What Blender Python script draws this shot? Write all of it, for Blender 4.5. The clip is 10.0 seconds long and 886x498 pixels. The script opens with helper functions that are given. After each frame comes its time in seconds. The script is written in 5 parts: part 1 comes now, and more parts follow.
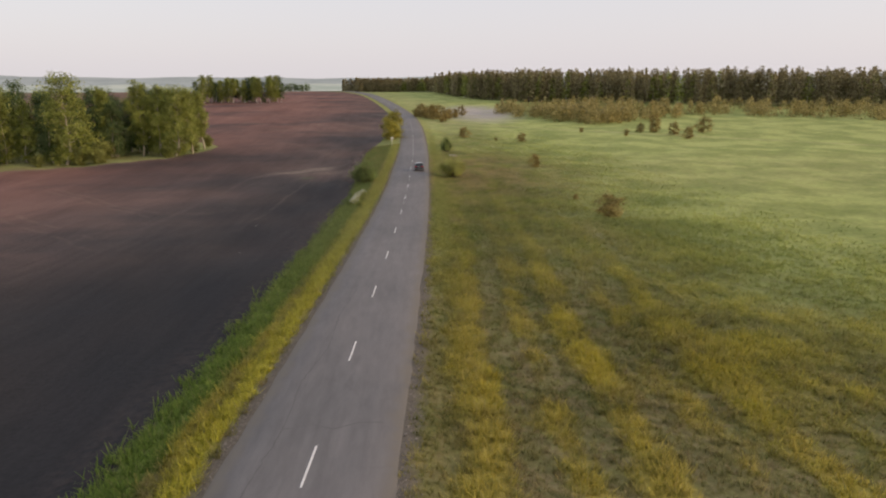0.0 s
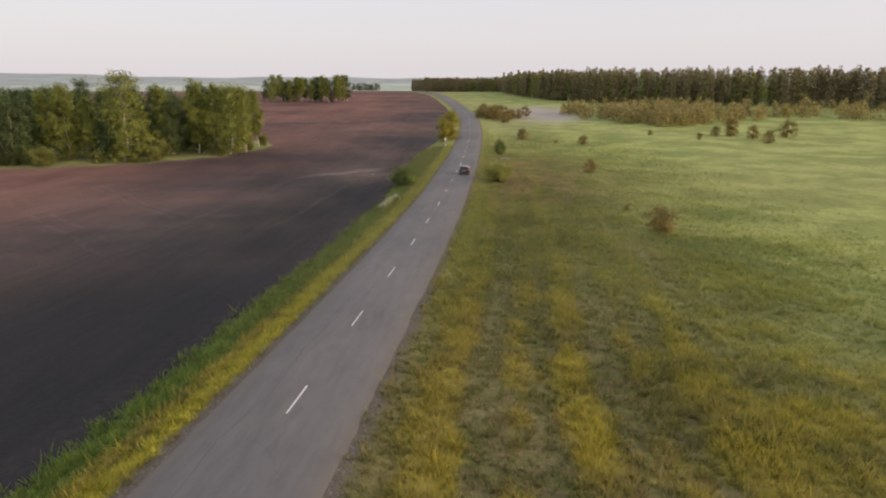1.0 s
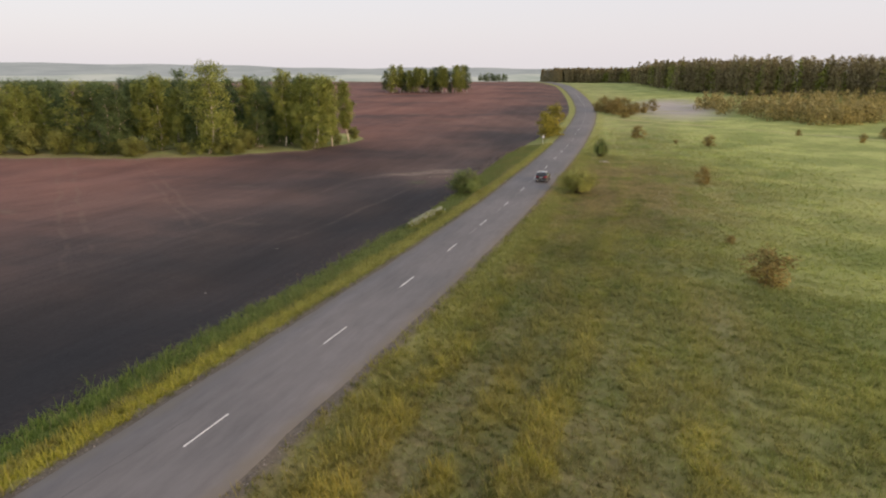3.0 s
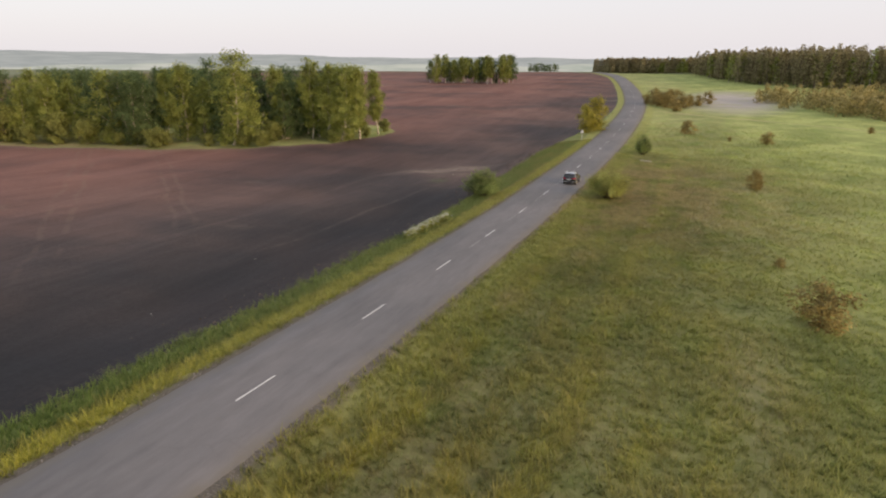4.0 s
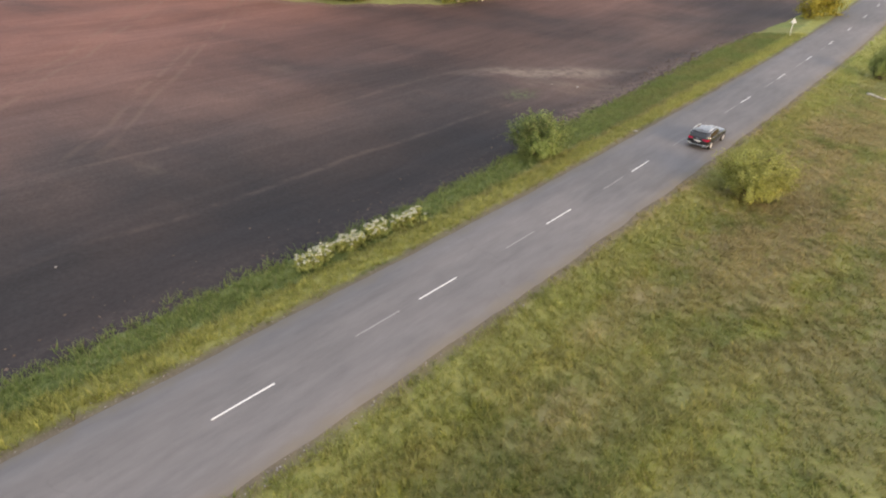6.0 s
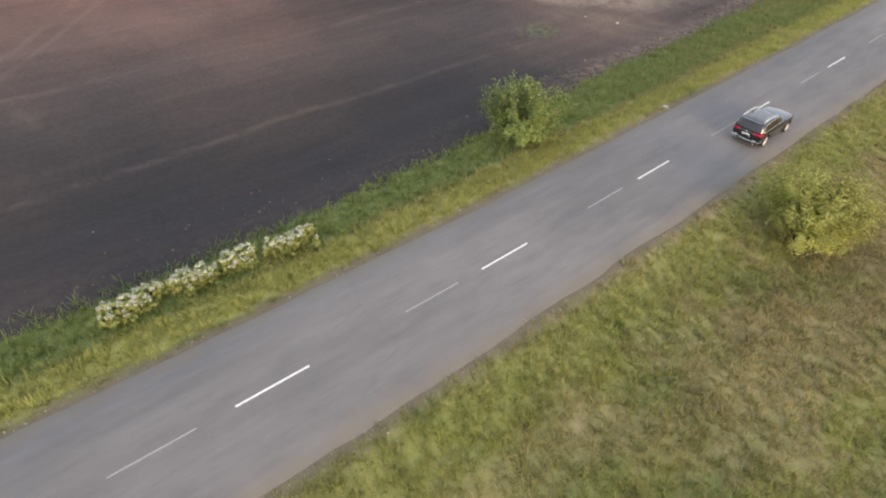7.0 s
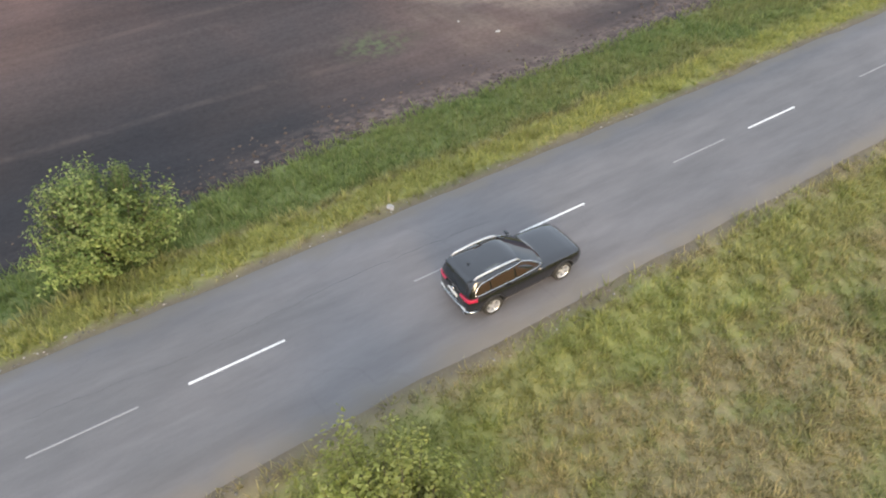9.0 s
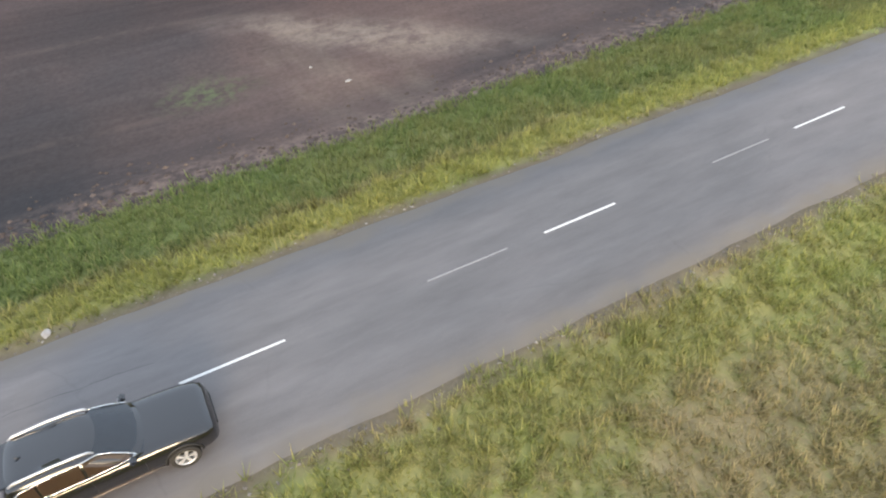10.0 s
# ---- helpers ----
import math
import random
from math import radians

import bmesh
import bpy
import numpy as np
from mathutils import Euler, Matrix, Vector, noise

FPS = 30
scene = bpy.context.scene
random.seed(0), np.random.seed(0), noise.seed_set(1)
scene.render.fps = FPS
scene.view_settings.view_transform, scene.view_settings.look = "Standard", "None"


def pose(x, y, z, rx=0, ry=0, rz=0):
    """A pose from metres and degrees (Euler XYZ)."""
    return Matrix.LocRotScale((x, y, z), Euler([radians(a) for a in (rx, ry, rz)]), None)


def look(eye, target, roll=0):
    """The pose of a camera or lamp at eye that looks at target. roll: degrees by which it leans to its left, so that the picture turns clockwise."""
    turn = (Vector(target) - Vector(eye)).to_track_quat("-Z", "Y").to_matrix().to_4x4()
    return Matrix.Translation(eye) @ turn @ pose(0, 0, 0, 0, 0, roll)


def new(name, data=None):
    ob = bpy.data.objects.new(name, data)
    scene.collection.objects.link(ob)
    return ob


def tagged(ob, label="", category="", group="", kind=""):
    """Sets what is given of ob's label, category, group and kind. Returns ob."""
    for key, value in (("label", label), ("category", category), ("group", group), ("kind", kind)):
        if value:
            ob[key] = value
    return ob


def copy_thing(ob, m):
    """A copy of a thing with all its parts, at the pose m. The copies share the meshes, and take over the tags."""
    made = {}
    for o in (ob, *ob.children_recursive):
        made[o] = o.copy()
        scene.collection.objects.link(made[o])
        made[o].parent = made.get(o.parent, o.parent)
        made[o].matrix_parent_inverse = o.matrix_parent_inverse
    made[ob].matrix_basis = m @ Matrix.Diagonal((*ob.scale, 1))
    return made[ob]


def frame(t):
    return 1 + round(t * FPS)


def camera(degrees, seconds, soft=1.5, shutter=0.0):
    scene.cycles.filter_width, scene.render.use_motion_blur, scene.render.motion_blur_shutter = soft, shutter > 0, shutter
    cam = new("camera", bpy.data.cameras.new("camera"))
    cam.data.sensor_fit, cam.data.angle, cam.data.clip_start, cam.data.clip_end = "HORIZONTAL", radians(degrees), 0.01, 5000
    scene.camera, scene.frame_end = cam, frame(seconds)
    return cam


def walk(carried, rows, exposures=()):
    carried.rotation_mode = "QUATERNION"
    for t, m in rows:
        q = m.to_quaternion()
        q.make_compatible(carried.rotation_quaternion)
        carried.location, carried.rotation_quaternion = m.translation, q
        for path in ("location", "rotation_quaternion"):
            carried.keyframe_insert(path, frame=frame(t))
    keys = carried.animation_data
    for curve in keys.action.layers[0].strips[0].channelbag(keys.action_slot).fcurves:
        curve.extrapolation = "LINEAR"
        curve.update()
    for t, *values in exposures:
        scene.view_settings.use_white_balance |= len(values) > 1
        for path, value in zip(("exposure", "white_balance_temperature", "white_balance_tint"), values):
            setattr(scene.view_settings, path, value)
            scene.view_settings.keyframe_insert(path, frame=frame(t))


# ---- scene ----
cam = camera(70.3, 10.0, soft=2.1)
PATH = [
    (0, (3.264, -25.894, 18.210), (3.771, -6.585, 13.022), -0.24),
    (0.5, (6.065, -22.207, 17.976), (5.457, -2.897, 12.806), -0.20),
    (1, (8.682, -18.261, 17.852), (6.964, 0.981, 12.676), -0.13),
    (1.5, (11.380, -14.077, 18.037), (8.538, 5.012, 12.791), -0.22),
    (2, (13.587, -9.290, 17.859), (9.723, 9.607, 12.572), -0.15),
    (2.5, (15.592, -4.475, 17.829), (10.747, 14.181, 12.491), -0.21),
    (2.7, (16.334, -2.273, 17.746), (11.115, 16.275, 12.385), -0.21),
    (3.8, (19.274, 9.851, 17.757), (12.251, 27.690, 12.063), -0.15),
    (4, (19.559, 11.574, 17.673), (12.322, 29.320, 11.954), -0.08),
    (4.5, (20.241, 16.812, 17.623), (12.403, 34.244, 11.733), 0.06),
    (5, (20.427, 29.198, 18.878), (11.189, 45.366, 11.579), 1.01),
    (5.5, (21.144, 40.231, 20.519), (10.526, 54.674, 11.650), 0.82),
    (5.7, (20.576, 44.542, 20.519), (9.630, 58.406, 11.139), 0.77),
    (6.8, (15.683, 64.655, 20.510), (4.520, 75.451, 7.907), 2.66),
    (7, (15.101, 67.591, 20.017), (3.862, 77.905, 7.083), 2.23),
    (7.5, (14.027, 77.186, 18.833), (2.408, 85.627, 4.913), -0.97),
    (8, (13.837, 84.892, 17.645), (1.942, 92.609, 3.539), -2.20),
    (8.5, (13.930, 91.169, 16.688), (1.633, 98.608, 2.780), -2.71),
    (9, (14.197, 98.085, 15.705), (1.295, 105.072, 2.113), -3.91),
    (9.5, (13.994, 104.835, 14.975), (0.750, 111.485, 1.544), -4.30),
    (10, (13.483, 111.228, 14.154), (-0.011, 117.741, 0.907), -4.08),
]
walk(cam, [(t, look(eye, target, roll)) for t, eye, target, roll in PATH],
     [(0, 0.28, 7080, 15.5), (2.5, 0.37, 7080, 16), (4.5, 0.60, 7050, 14), (5.5, 0.99, 7000, 14), (7.0, 1.15, 6700, 10.5), (8.5, 1.29, 6330, 8), (10, 1.33, 6280, 8)])

# ---- light ----
SUN_EL, SUN_AZ = 12.0, 106.0  # degrees; azimuth from ahead (+y) towards the right (+x)
world = bpy.data.worlds.new("sky")
scene.world = world
world.use_nodes = True
wn, wl = world.node_tree.nodes, world.node_tree.links
wn.clear()
sky = wn.new("ShaderNodeTexSky")
sky.sky_type = "NISHITA"
sky.sun_disc = False
sky.sun_elevation = radians(SUN_EL)
sky.sun_rotation = radians(SUN_AZ)
sky.air_density, sky.dust_density, sky.ozone_density = 1.0, 3.0, 1.0
haze = wn.new("ShaderNodeMix")
haze.data_type = "RGBA"
haze.inputs[0].default_value = 0.72
back = wn.new("ShaderNodeBackground")
back.inputs[1].default_value = 0.1
wout = wn.new("ShaderNodeOutputWorld")
wl.new(sky.outputs[0], haze.inputs[6])
tone = wn.new("ShaderNodeMix")  # warmer towards the horizon, cooler above
tone.data_type = "RGBA"
tone.inputs[6].default_value = (7.5, 7.6, 8.25, 1)
tone.inputs[7].default_value = (6.95, 7.55, 8.55, 1)
up = wn.new("ShaderNodeSeparateXYZ")
rise_up = wn.new("ShaderNodeMapRange")
rise_up.inputs[1].default_value, rise_up.inputs[2].default_value = 0.0, 0.22
wl.new(wn.new("ShaderNodeTexCoord").outputs["Generated"], up.inputs[0])
wl.new(up.outputs[2], rise_up.inputs[0])
wl.new(rise_up.outputs[0], tone.inputs[0])
wl.new(tone.outputs[2], haze.inputs[7])
wl.new(haze.outputs[2], back.inputs[0])
wl.new(back.outputs[0], wout.inputs[0])
sun = new("sun", bpy.data.lights.new("sun", "SUN"))
sun.data.energy = 2.3
sun.data.angle = radians(28)
sun.data.color = (1.0, 0.74, 0.46)
sx, sy = math.sin(radians(SUN_AZ)), math.cos(radians(SUN_AZ))
sun.matrix_world = look((sx * 100, sy * 100, 100 * math.tan(radians(SUN_EL))), (0, 0, 0))


# ---- materials ----
class Mat:
    """A node material with short ways to add noise, ramps and mixes."""

    def __init__(self, name, rough=0.8, metal=0.0, spec=0.3):
        self.m = bpy.data.materials.new(name)
        self.m.use_nodes = True
        self.t = self.m.node_tree
        self.n, self.l = self.t.nodes, self.t.links
        self.p = self.n["Principled BSDF"]
        self.p.inputs["Roughness"].default_value = rough
        self.p.inputs["Metallic"].default_value = metal
        self.p.inputs["Specular IOR Level"].default_value = spec
        self.co = self.n.new("ShaderNodeTexCoord").outputs["Object"]

    def scaled(self, sx, sy, sz):
        v = self.n.new("ShaderNodeVectorMath")
        v.operation = "MULTIPLY"
        v.inputs[1].default_value = (sx, sy, sz)
        self.l.new(self.co, v.inputs[0])
        return v.outputs[0]

    def noise(self, scale, detail=4, rough=0.6, co=None):
        t = self.n.new("ShaderNodeTexNoise")
        t.inputs["Scale"].default_value = scale
        t.inputs["Detail"].default_value = detail
        t.inputs["Roughness"].default_value = rough
        self.l.new(co or self.co, t.inputs["Vector"])
        return t.outputs["Fac"]

    def ramp(self, fac, *stops):
        r = self.n.new("ShaderNodeValToRGB")
        e = r.color_ramp.elements
        for i, (pos, col) in enumerate(stops):
            if i > 1:
                e.new(pos)
            e[i].position = pos
            if isinstance(col, (int, float)):
                col = (col, col, col)
            e[i].color = (*col, 1)
        self.l.new(fac, r.inputs[0])
        return r.outputs[0]

    def mix(self, fac, a, b, how="MIX"):
        x = self.n.new("ShaderNodeMix")
        x.data_type = "RGBA"
        x.blend_type = how
        for slot, v in ((0, fac), (6, a), (7, b)):
            if isinstance(v, (int, float)):
                x.inputs[slot].default_value = v if slot == 0 else (v, v, v, 1)
            elif isinstance(v, tuple):
                x.inputs[slot].default_value = (*v, 1)
            else:
                self.l.new(v, x.inputs[slot])
        return x.outputs[2]

    def math(self, op, a, b=0.0, clamp=False):
        x = self.n.new("ShaderNodeMath")
        x.operation = op
        x.use_clamp = clamp
        for i, v in enumerate((a, b)):
            if isinstance(v, (int, float)):
                x.inputs[i].default_value = v
            else:
                self.l.new(v, x.inputs[i])
        return x.outputs[0]

    def span(self, v, lo, hi):
        x = self.n.new("ShaderNodeMapRange")
        x.interpolation_type = "SMOOTHSTEP"
        self.l.new(v, x.inputs[0])
        x.inputs[1].default_value, x.inputs[2].default_value = lo, hi
        return x.outputs[0]

    def times(self, c, v):
        x = self.n.new("ShaderNodeVectorMath")
        x.operation = "SCALE"
        self.l.new(c, x.inputs[0])
        if isinstance(v, (int, float)):
            x.inputs["Scale"].default_value = v
        else:
            self.l.new(v, x.inputs["Scale"])
        return x.outputs[0]

    def attr(self, name):
        a = self.n.new("ShaderNodeAttribute")
        a.attribute_name = name
        return a.outputs["Fac"]

    def island(self):
        return self.n.new("ShaderNodeNewGeometry").outputs["Random Per Island"]

    def rand(self):
        return self.n.new("ShaderNodeObjectInfo").outputs["Random"]

    def color(self, c):
        if isinstance(c, tuple):
            self.p.inputs["Base Color"].default_value = (*c, 1)
        else:
            self.l.new(c, self.p.inputs["Base Color"])
        return self

    def rough(self, v):
        self.l.new(v, self.p.inputs["Roughness"])
        return self

    def bump(self, h, strength=0.3, dist=0.05):
        b = self.n.new("ShaderNodeBump")
        b.inputs["Strength"].default_value = strength
        b.inputs["Distance"].default_value = dist
        self.l.new(h, b.inputs["Height"])
        self.l.new(b.outputs[0], self.p.inputs["Normal"])
        return self

    def thin(self, c, share=0.35):
        """Lets some light through, as leaves do."""
        tr = self.n.new("ShaderNodeBsdfTranslucent")
        self.l.new(c, tr.inputs[0])
        mx = self.n.new("ShaderNodeMixShader")
        mx.inputs[0].default_value = share
        self.l.new(self.p.outputs[0], mx.inputs[1])
        self.l.new(tr.outputs[0], mx.inputs[2])
        self.l.new(mx.outputs[0], self.n["Material Output"].inputs[0])
        return self


def leaf_material(name, dark, mid, light, share=0.35):
    k = Mat(name, 0.7, spec=0.2)
    c = k.ramp(k.island(), (0.0, dark), (0.5, mid), (1.0, light))
    big = k.ramp(k.noise(0.62, 4, 0.65), (0.34, 0.54), (0.66, 1.38))
    c = k.mix(1.0, c, big, "MULTIPLY")
    return k.color(c).thin(c, share).m


def bark_material(name, base, marks, scale=3.0):
    k = Mat(name, 0.85)
    n = k.noise(scale, 5, 0.7, k.scaled(1, 1, 3.0))
    c = k.ramp(n, (0.40, marks), (0.52, base), (1.0, tuple(min(1, v * 1.15) for v in base)))
    return k.color(c).bump(n, 0.4, 0.02).m


def plain_material(name, col, rough=0.5, metal=0.0, grain=0.12, scale=8.0, spec=0.5):
    k = Mat(name, rough, metal, spec)
    n = k.noise(scale, 4)
    c = k.mix(1.0, col, k.ramp(n, (0.25, 1 - grain), (0.75, 1 + grain)), "MULTIPLY")
    return k.color(c).m


def grass_tint(k):
    """The meadow's colour at a place: green, yellow and dry patches, streaked along the road."""
    sep = k.n.new("ShaderNodeSeparateXYZ")
    k.l.new(k.co, sep.inputs[0])
    ahead = k.span(sep.outputs[1], 6.0, 54.0)
    dryland = k.math("MULTIPLY", k.span(sep.outputs[1], 70.0, 98.0), k.math("SUBTRACT", 1.0, k.math("MULTIPLY", k.span(sep.outputs[1], 118.0, 150.0), 0.75)))
    streak = k.math("ADD", k.attr("row"), k.math("MULTIPLY", k.math("SUBTRACT", k.noise(1.3, 4, 0.7), 0.5), 0.55))
    patch = k.noise(0.075, 4, 0.6)
    fine = k.noise(3.6, 4, 0.65)
    dry = k.noise(0.20, 5, 0.75, k.scaled(1.0, 0.8, 1.0))
    mauve = k.mix(k.span(k.noise(0.9, 4, 0.7), 0.46, 0.62), (0.105, 0.104, 0.034), (0.190, 0.132, 0.082))
    rows = k.mix(k.math("MULTIPLY", k.span(streak, 0.34, 0.78), k.span(k.noise(0.16, 4, 0.65), 0.30, 0.56)), k.mix(0.3, mauve, (0.150, 0.160, 0.045)), (0.415, 0.338, 0.046))
    field = k.mix(dryland, k.mix(k.span(patch, 0.38, 0.64), (0.125, 0.155, 0.045), (0.215, 0.240, 0.070)), k.mix(k.span(patch, 0.38, 0.64), (0.158, 0.178, 0.060), (0.255, 0.270, 0.098)))
    green = k.mix(k.math("ADD", 0.12, k.math("MULTIPLY", ahead, 0.7)), rows, field)
    green = k.mix(k.math("MULTIPLY", k.span(sep.outputs[1], 104.0, 160.0), 0.9), green, k.mix(k.span(patch, 0.38, 0.64), (0.212, 0.268, 0.085), (0.345, 0.392, 0.135)))
    green = k.mix(k.math("MULTIPLY", k.span(dry, 0.37, 0.55), k.math("ADD", 0.22, k.math("MULTIPLY", dryland, 0.50))), green, (0.335, 0.258, 0.150))
    tuft = k.noise(4.5, 4, 0.7)
    green = k.mix(k.math("MULTIPLY", k.span(tuft, 0.50, 0.66), k.math("ADD", 0.14, k.math("MULTIPLY", dryland, 0.26))), green, (0.160, 0.128, 0.076))
    green = k.mix(k.math("MULTIPLY", k.span(k.noise(3.2, 4, 0.7), 0.52, 0.66), 0.4), green, (0.270, 0.300, 0.105))
    off = k.attr("off")
    green = k.mix(1.0, green, k.ramp(k.noise(0.22, 5, 0.65, k.scaled(0.6, 1.0, 1.0)), (0.34, 0.90), (0.66, 1.11)), "MULTIPLY")
    # lighter lime out to the right, partly a bright veil put into the colour
    green = k.mix(k.math("MULTIPLY", k.math("MULTIPLY", k.span(off, 14.0, 44.0), k.span(sep.outputs[1], -12.0, 30.0)), 0.7), green, k.mix(k.span(patch, 0.38, 0.64), (0.236, 0.286, 0.086), (0.390, 0.430, 0.148)))
    green = k.mix(k.math("MULTIPLY", k.attr("bare"), k.math("MULTIPLY", k.span(k.noise(1.1, 4, 0.7), 0.36, 0.62), 0.42)), green, (0.290, 0.225, 0.145))
    # a belt of yellow flowering weeds beside the asphalt on both sides, lush dark grass in the ditch
    wob = k.math("ADD", off, k.math("MULTIPLY", k.math("SUBTRACT", k.noise(0.45, 3), 0.5), 1.6))
    bl = k.math("MULTIPLY", k.span(k.math("SUBTRACT", wob, k.math("MULTIPLY", k.math("SUBTRACT", 1.0, ahead), 0.5)), -6.9, -6.0), k.math("SUBTRACT", 1.0, k.span(wob, -4.6, -4.2)))
    br = k.math("MULTIPLY", k.span(wob, 4.3, 4.9), k.math("SUBTRACT", 1.0, k.span(wob, 6.0, 7.4)))
    ditch = k.math("MULTIPLY", k.span(wob, -13.5, -13.0), k.math("SUBTRACT", 1.0, k.span(wob, -7.2, -6.4)))
    yel = k.mix(ahead, k.mix(fine, (0.285, 0.272, 0.040), (0.530, 0.470, 0.060)), k.mix(fine, (0.225, 0.235, 0.070), (0.365, 0.345, 0.105)))
    lush = k.mix(ahead, k.mix(fine, (0.084, 0.138, 0.030), (0.178, 0.244, 0.052)), k.mix(fine, (0.112, 0.150, 0.050), (0.210, 0.246, 0.086)))
    lush = k.mix(k.math("MULTIPLY", k.math("MULTIPLY", k.span(sep.outputs[1], 96.0, 130.0), k.span(k.noise(0.32, 4, 0.65), 0.38, 0.62)), 0.6), lush, (0.232, 0.212, 0.084))
    c = k.mix(ditch, green, lush)
    c = k.mix(k.math("MULTIPLY", bl, 0.85), c, yel)
    rim = k.mix(ahead, k.mix(fine, (0.120, 0.125, 0.036), (0.270, 0.235, 0.050)), k.mix(fine, (0.190, 0.212, 0.066), (0.300, 0.305, 0.095)))
    c = k.mix(k.math("MULTIPLY", br, k.math("ADD", 0.30, k.math("MULTIPLY", ahead, 0.35))), c, rim)
    c = k.mix(1.0, c, k.ramp(k.noise(1.1, 4, 0.7), (0.32, 0.80), (0.68, 1.18)), "MULTIPLY")
    grain = k.math("MULTIPLY", k.math("ADD", fine, k.noise(11.0, 3, 0.7)), 0.5)
    return k.mix(1.0, c, k.mix(ahead, k.ramp(grain, (0.34, 0.66), (0.66, 1.30)), k.ramp(grain, (0.34, 0.86), (0.66, 1.14))), "MULTIPLY")


def ground_material():
    k = Mat("ground", 0.95, spec=0.1)
    grass = grass_tint(k)
    # a worn track through the meadow
    spot = k.n.new("ShaderNodeSeparateXYZ")
    k.l.new(k.co, spot.inputs[0])
    lane = k.math("ADD", k.math("MULTIPLY", spot.outputs[0], 0.549), k.math("MULTIPLY", spot.outputs[1], 0.836))
    lane = k.math("ABSOLUTE", k.math("SUBTRACT", k.math("ADD", lane, k.math("MULTIPLY", k.noise(0.05, 3), 3.0)), 209.6))
    worn = k.math("MULTIPLY", k.math("SUBTRACT", 1.0, k.span(lane, 0.3, 1.3)), k.span(k.attr("off"), 5.0, 9.0))
    grass = k.mix(k.math("MULTIPLY", worn, 0.65), grass, (0.400, 0.350, 0.190))
    grass = k.mix(k.math("MULTIPLY", k.attr("thatch"), 0.22), grass, (0.105, 0.090, 0.050))
    # ploughed soil: dark loam with redder dry sweeps and pale drifts
    sweep = k.noise(0.030, 5, 0.6, k.scaled(0.55, 1.0, 1.0))
    till = k.noise(0.9, 3, 0.6, k.scaled(1.0, 0.10, 1.0))
    clod = k.noise(3.2, 5, 0.7)
    soil = k.mix(k.span(sweep, 0.36, 0.68), (0.058, 0.052, 0.052), (0.122, 0.088, 0.077))
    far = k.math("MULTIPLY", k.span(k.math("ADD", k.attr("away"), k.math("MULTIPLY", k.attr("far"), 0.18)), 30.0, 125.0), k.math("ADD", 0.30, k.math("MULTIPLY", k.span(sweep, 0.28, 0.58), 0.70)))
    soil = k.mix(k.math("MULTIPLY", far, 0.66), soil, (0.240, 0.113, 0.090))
    soil = k.mix(k.math("MULTIPLY", k.span(k.noise(0.055, 5, 0.65, k.scaled(0.4, 1.0, 1.0)), 0.60, 0.72), 0.45), soil, (0.200, 0.160, 0.125))
    band = k.noise(0.10, 4, 0.6, k.scaled(1.0, 0.14, 1.0))
    soil = k.mix(1.0, soil, k.ramp(band, (0.34, 0.88), (0.66, 1.18)), "MULTIPLY")
    soil = k.mix(k.math("MULTIPLY", k.attr("dark"), 0.9), soil, (0.025, 0.026, 0.029))
    soil = k.mix(k.math("MULTIPLY", k.math("MULTIPLY", k.attr("drift"), k.span(k.noise(0.35, 4, 0.65), 0.30, 0.60)), 0.62), soil, (0.285, 0.232, 0.190))
    soil = k.mix(1.0, soil, k.ramp(till, (0.3, 0.90), (0.7, 1.09)), "MULTIPLY")
    soil = k.mix(1.0, soil, k.ramp(clod, (0.3, 0.82), (0.7, 1.16)), "MULTIPLY")
    # wheel tracks that cross the field aslant
    sep = k.n.new("ShaderNodeSeparateXYZ")
    k.l.new(k.co, sep.inputs[0])
    across = k.math("ADD", k.math("MULTIPLY", sep.outputs[0], 0.664), k.math("MULTIPLY", sep.outputs[1], 0.748))
    across = k.math("ADD", across, k.math("MULTIPLY", k.noise(0.04, 2), 5.0))
    for at in (13.0, 15.6, 28.2, 30.3):
        line = k.math("SUBTRACT", 1.0, k.span(k.math("ABSOLUTE", k.math("SUBTRACT", across, at)), 0.12, 0.55))
        line = k.math("MULTIPLY", line, k.math("MULTIPLY", k.span(k.attr("away"), 30.0, 48.0), k.span(k.noise(0.22, 3), 0.40, 0.56)))
        soil = k.mix(k.math("MULTIPLY", line, 0.2), soil, (0.215, 0.160, 0.120))
    # pale tillage lines that run beside the road
    for at in (-22.0, -35.6):
        line = k.math("ABSOLUTE", k.math("SUBTRACT", k.math("ADD", sep.outputs[0], k.math("MULTIPLY", k.noise(0.06, 3), 2.4)), at + 1.2))
        line = k.math("MULTIPLY", k.math("SUBTRACT", 1.0, k.span(line, 0.05, 0.60)), k.math("MULTIPLY", k.math("MULTIPLY", k.span(sep.outputs[1], 50.0, 75.0), k.math("SUBTRACT", 1.0, k.span(sep.outputs[1], 108.0, 130.0))), k.span(k.noise(0.30, 4, 0.7), 0.34, 0.60)))
        soil = k.mix(k.math("MULTIPLY", line, 0.24), soil, (0.160, 0.122, 0.106))
    soil = k.mix(k.math("MULTIPLY", k.attr("weeds"), k.math("MULTIPLY", k.span(k.noise(1.4, 4, 0.7), 0.42, 0.62), 0.6)), soil, (0.120, 0.165, 0.075))
    edge = k.math("ADD", k.attr("soil"), k.math("MULTIPLY", k.math("SUBTRACT", k.noise(0.5, 4), 0.5), 2.2))
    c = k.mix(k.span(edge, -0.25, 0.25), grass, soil)
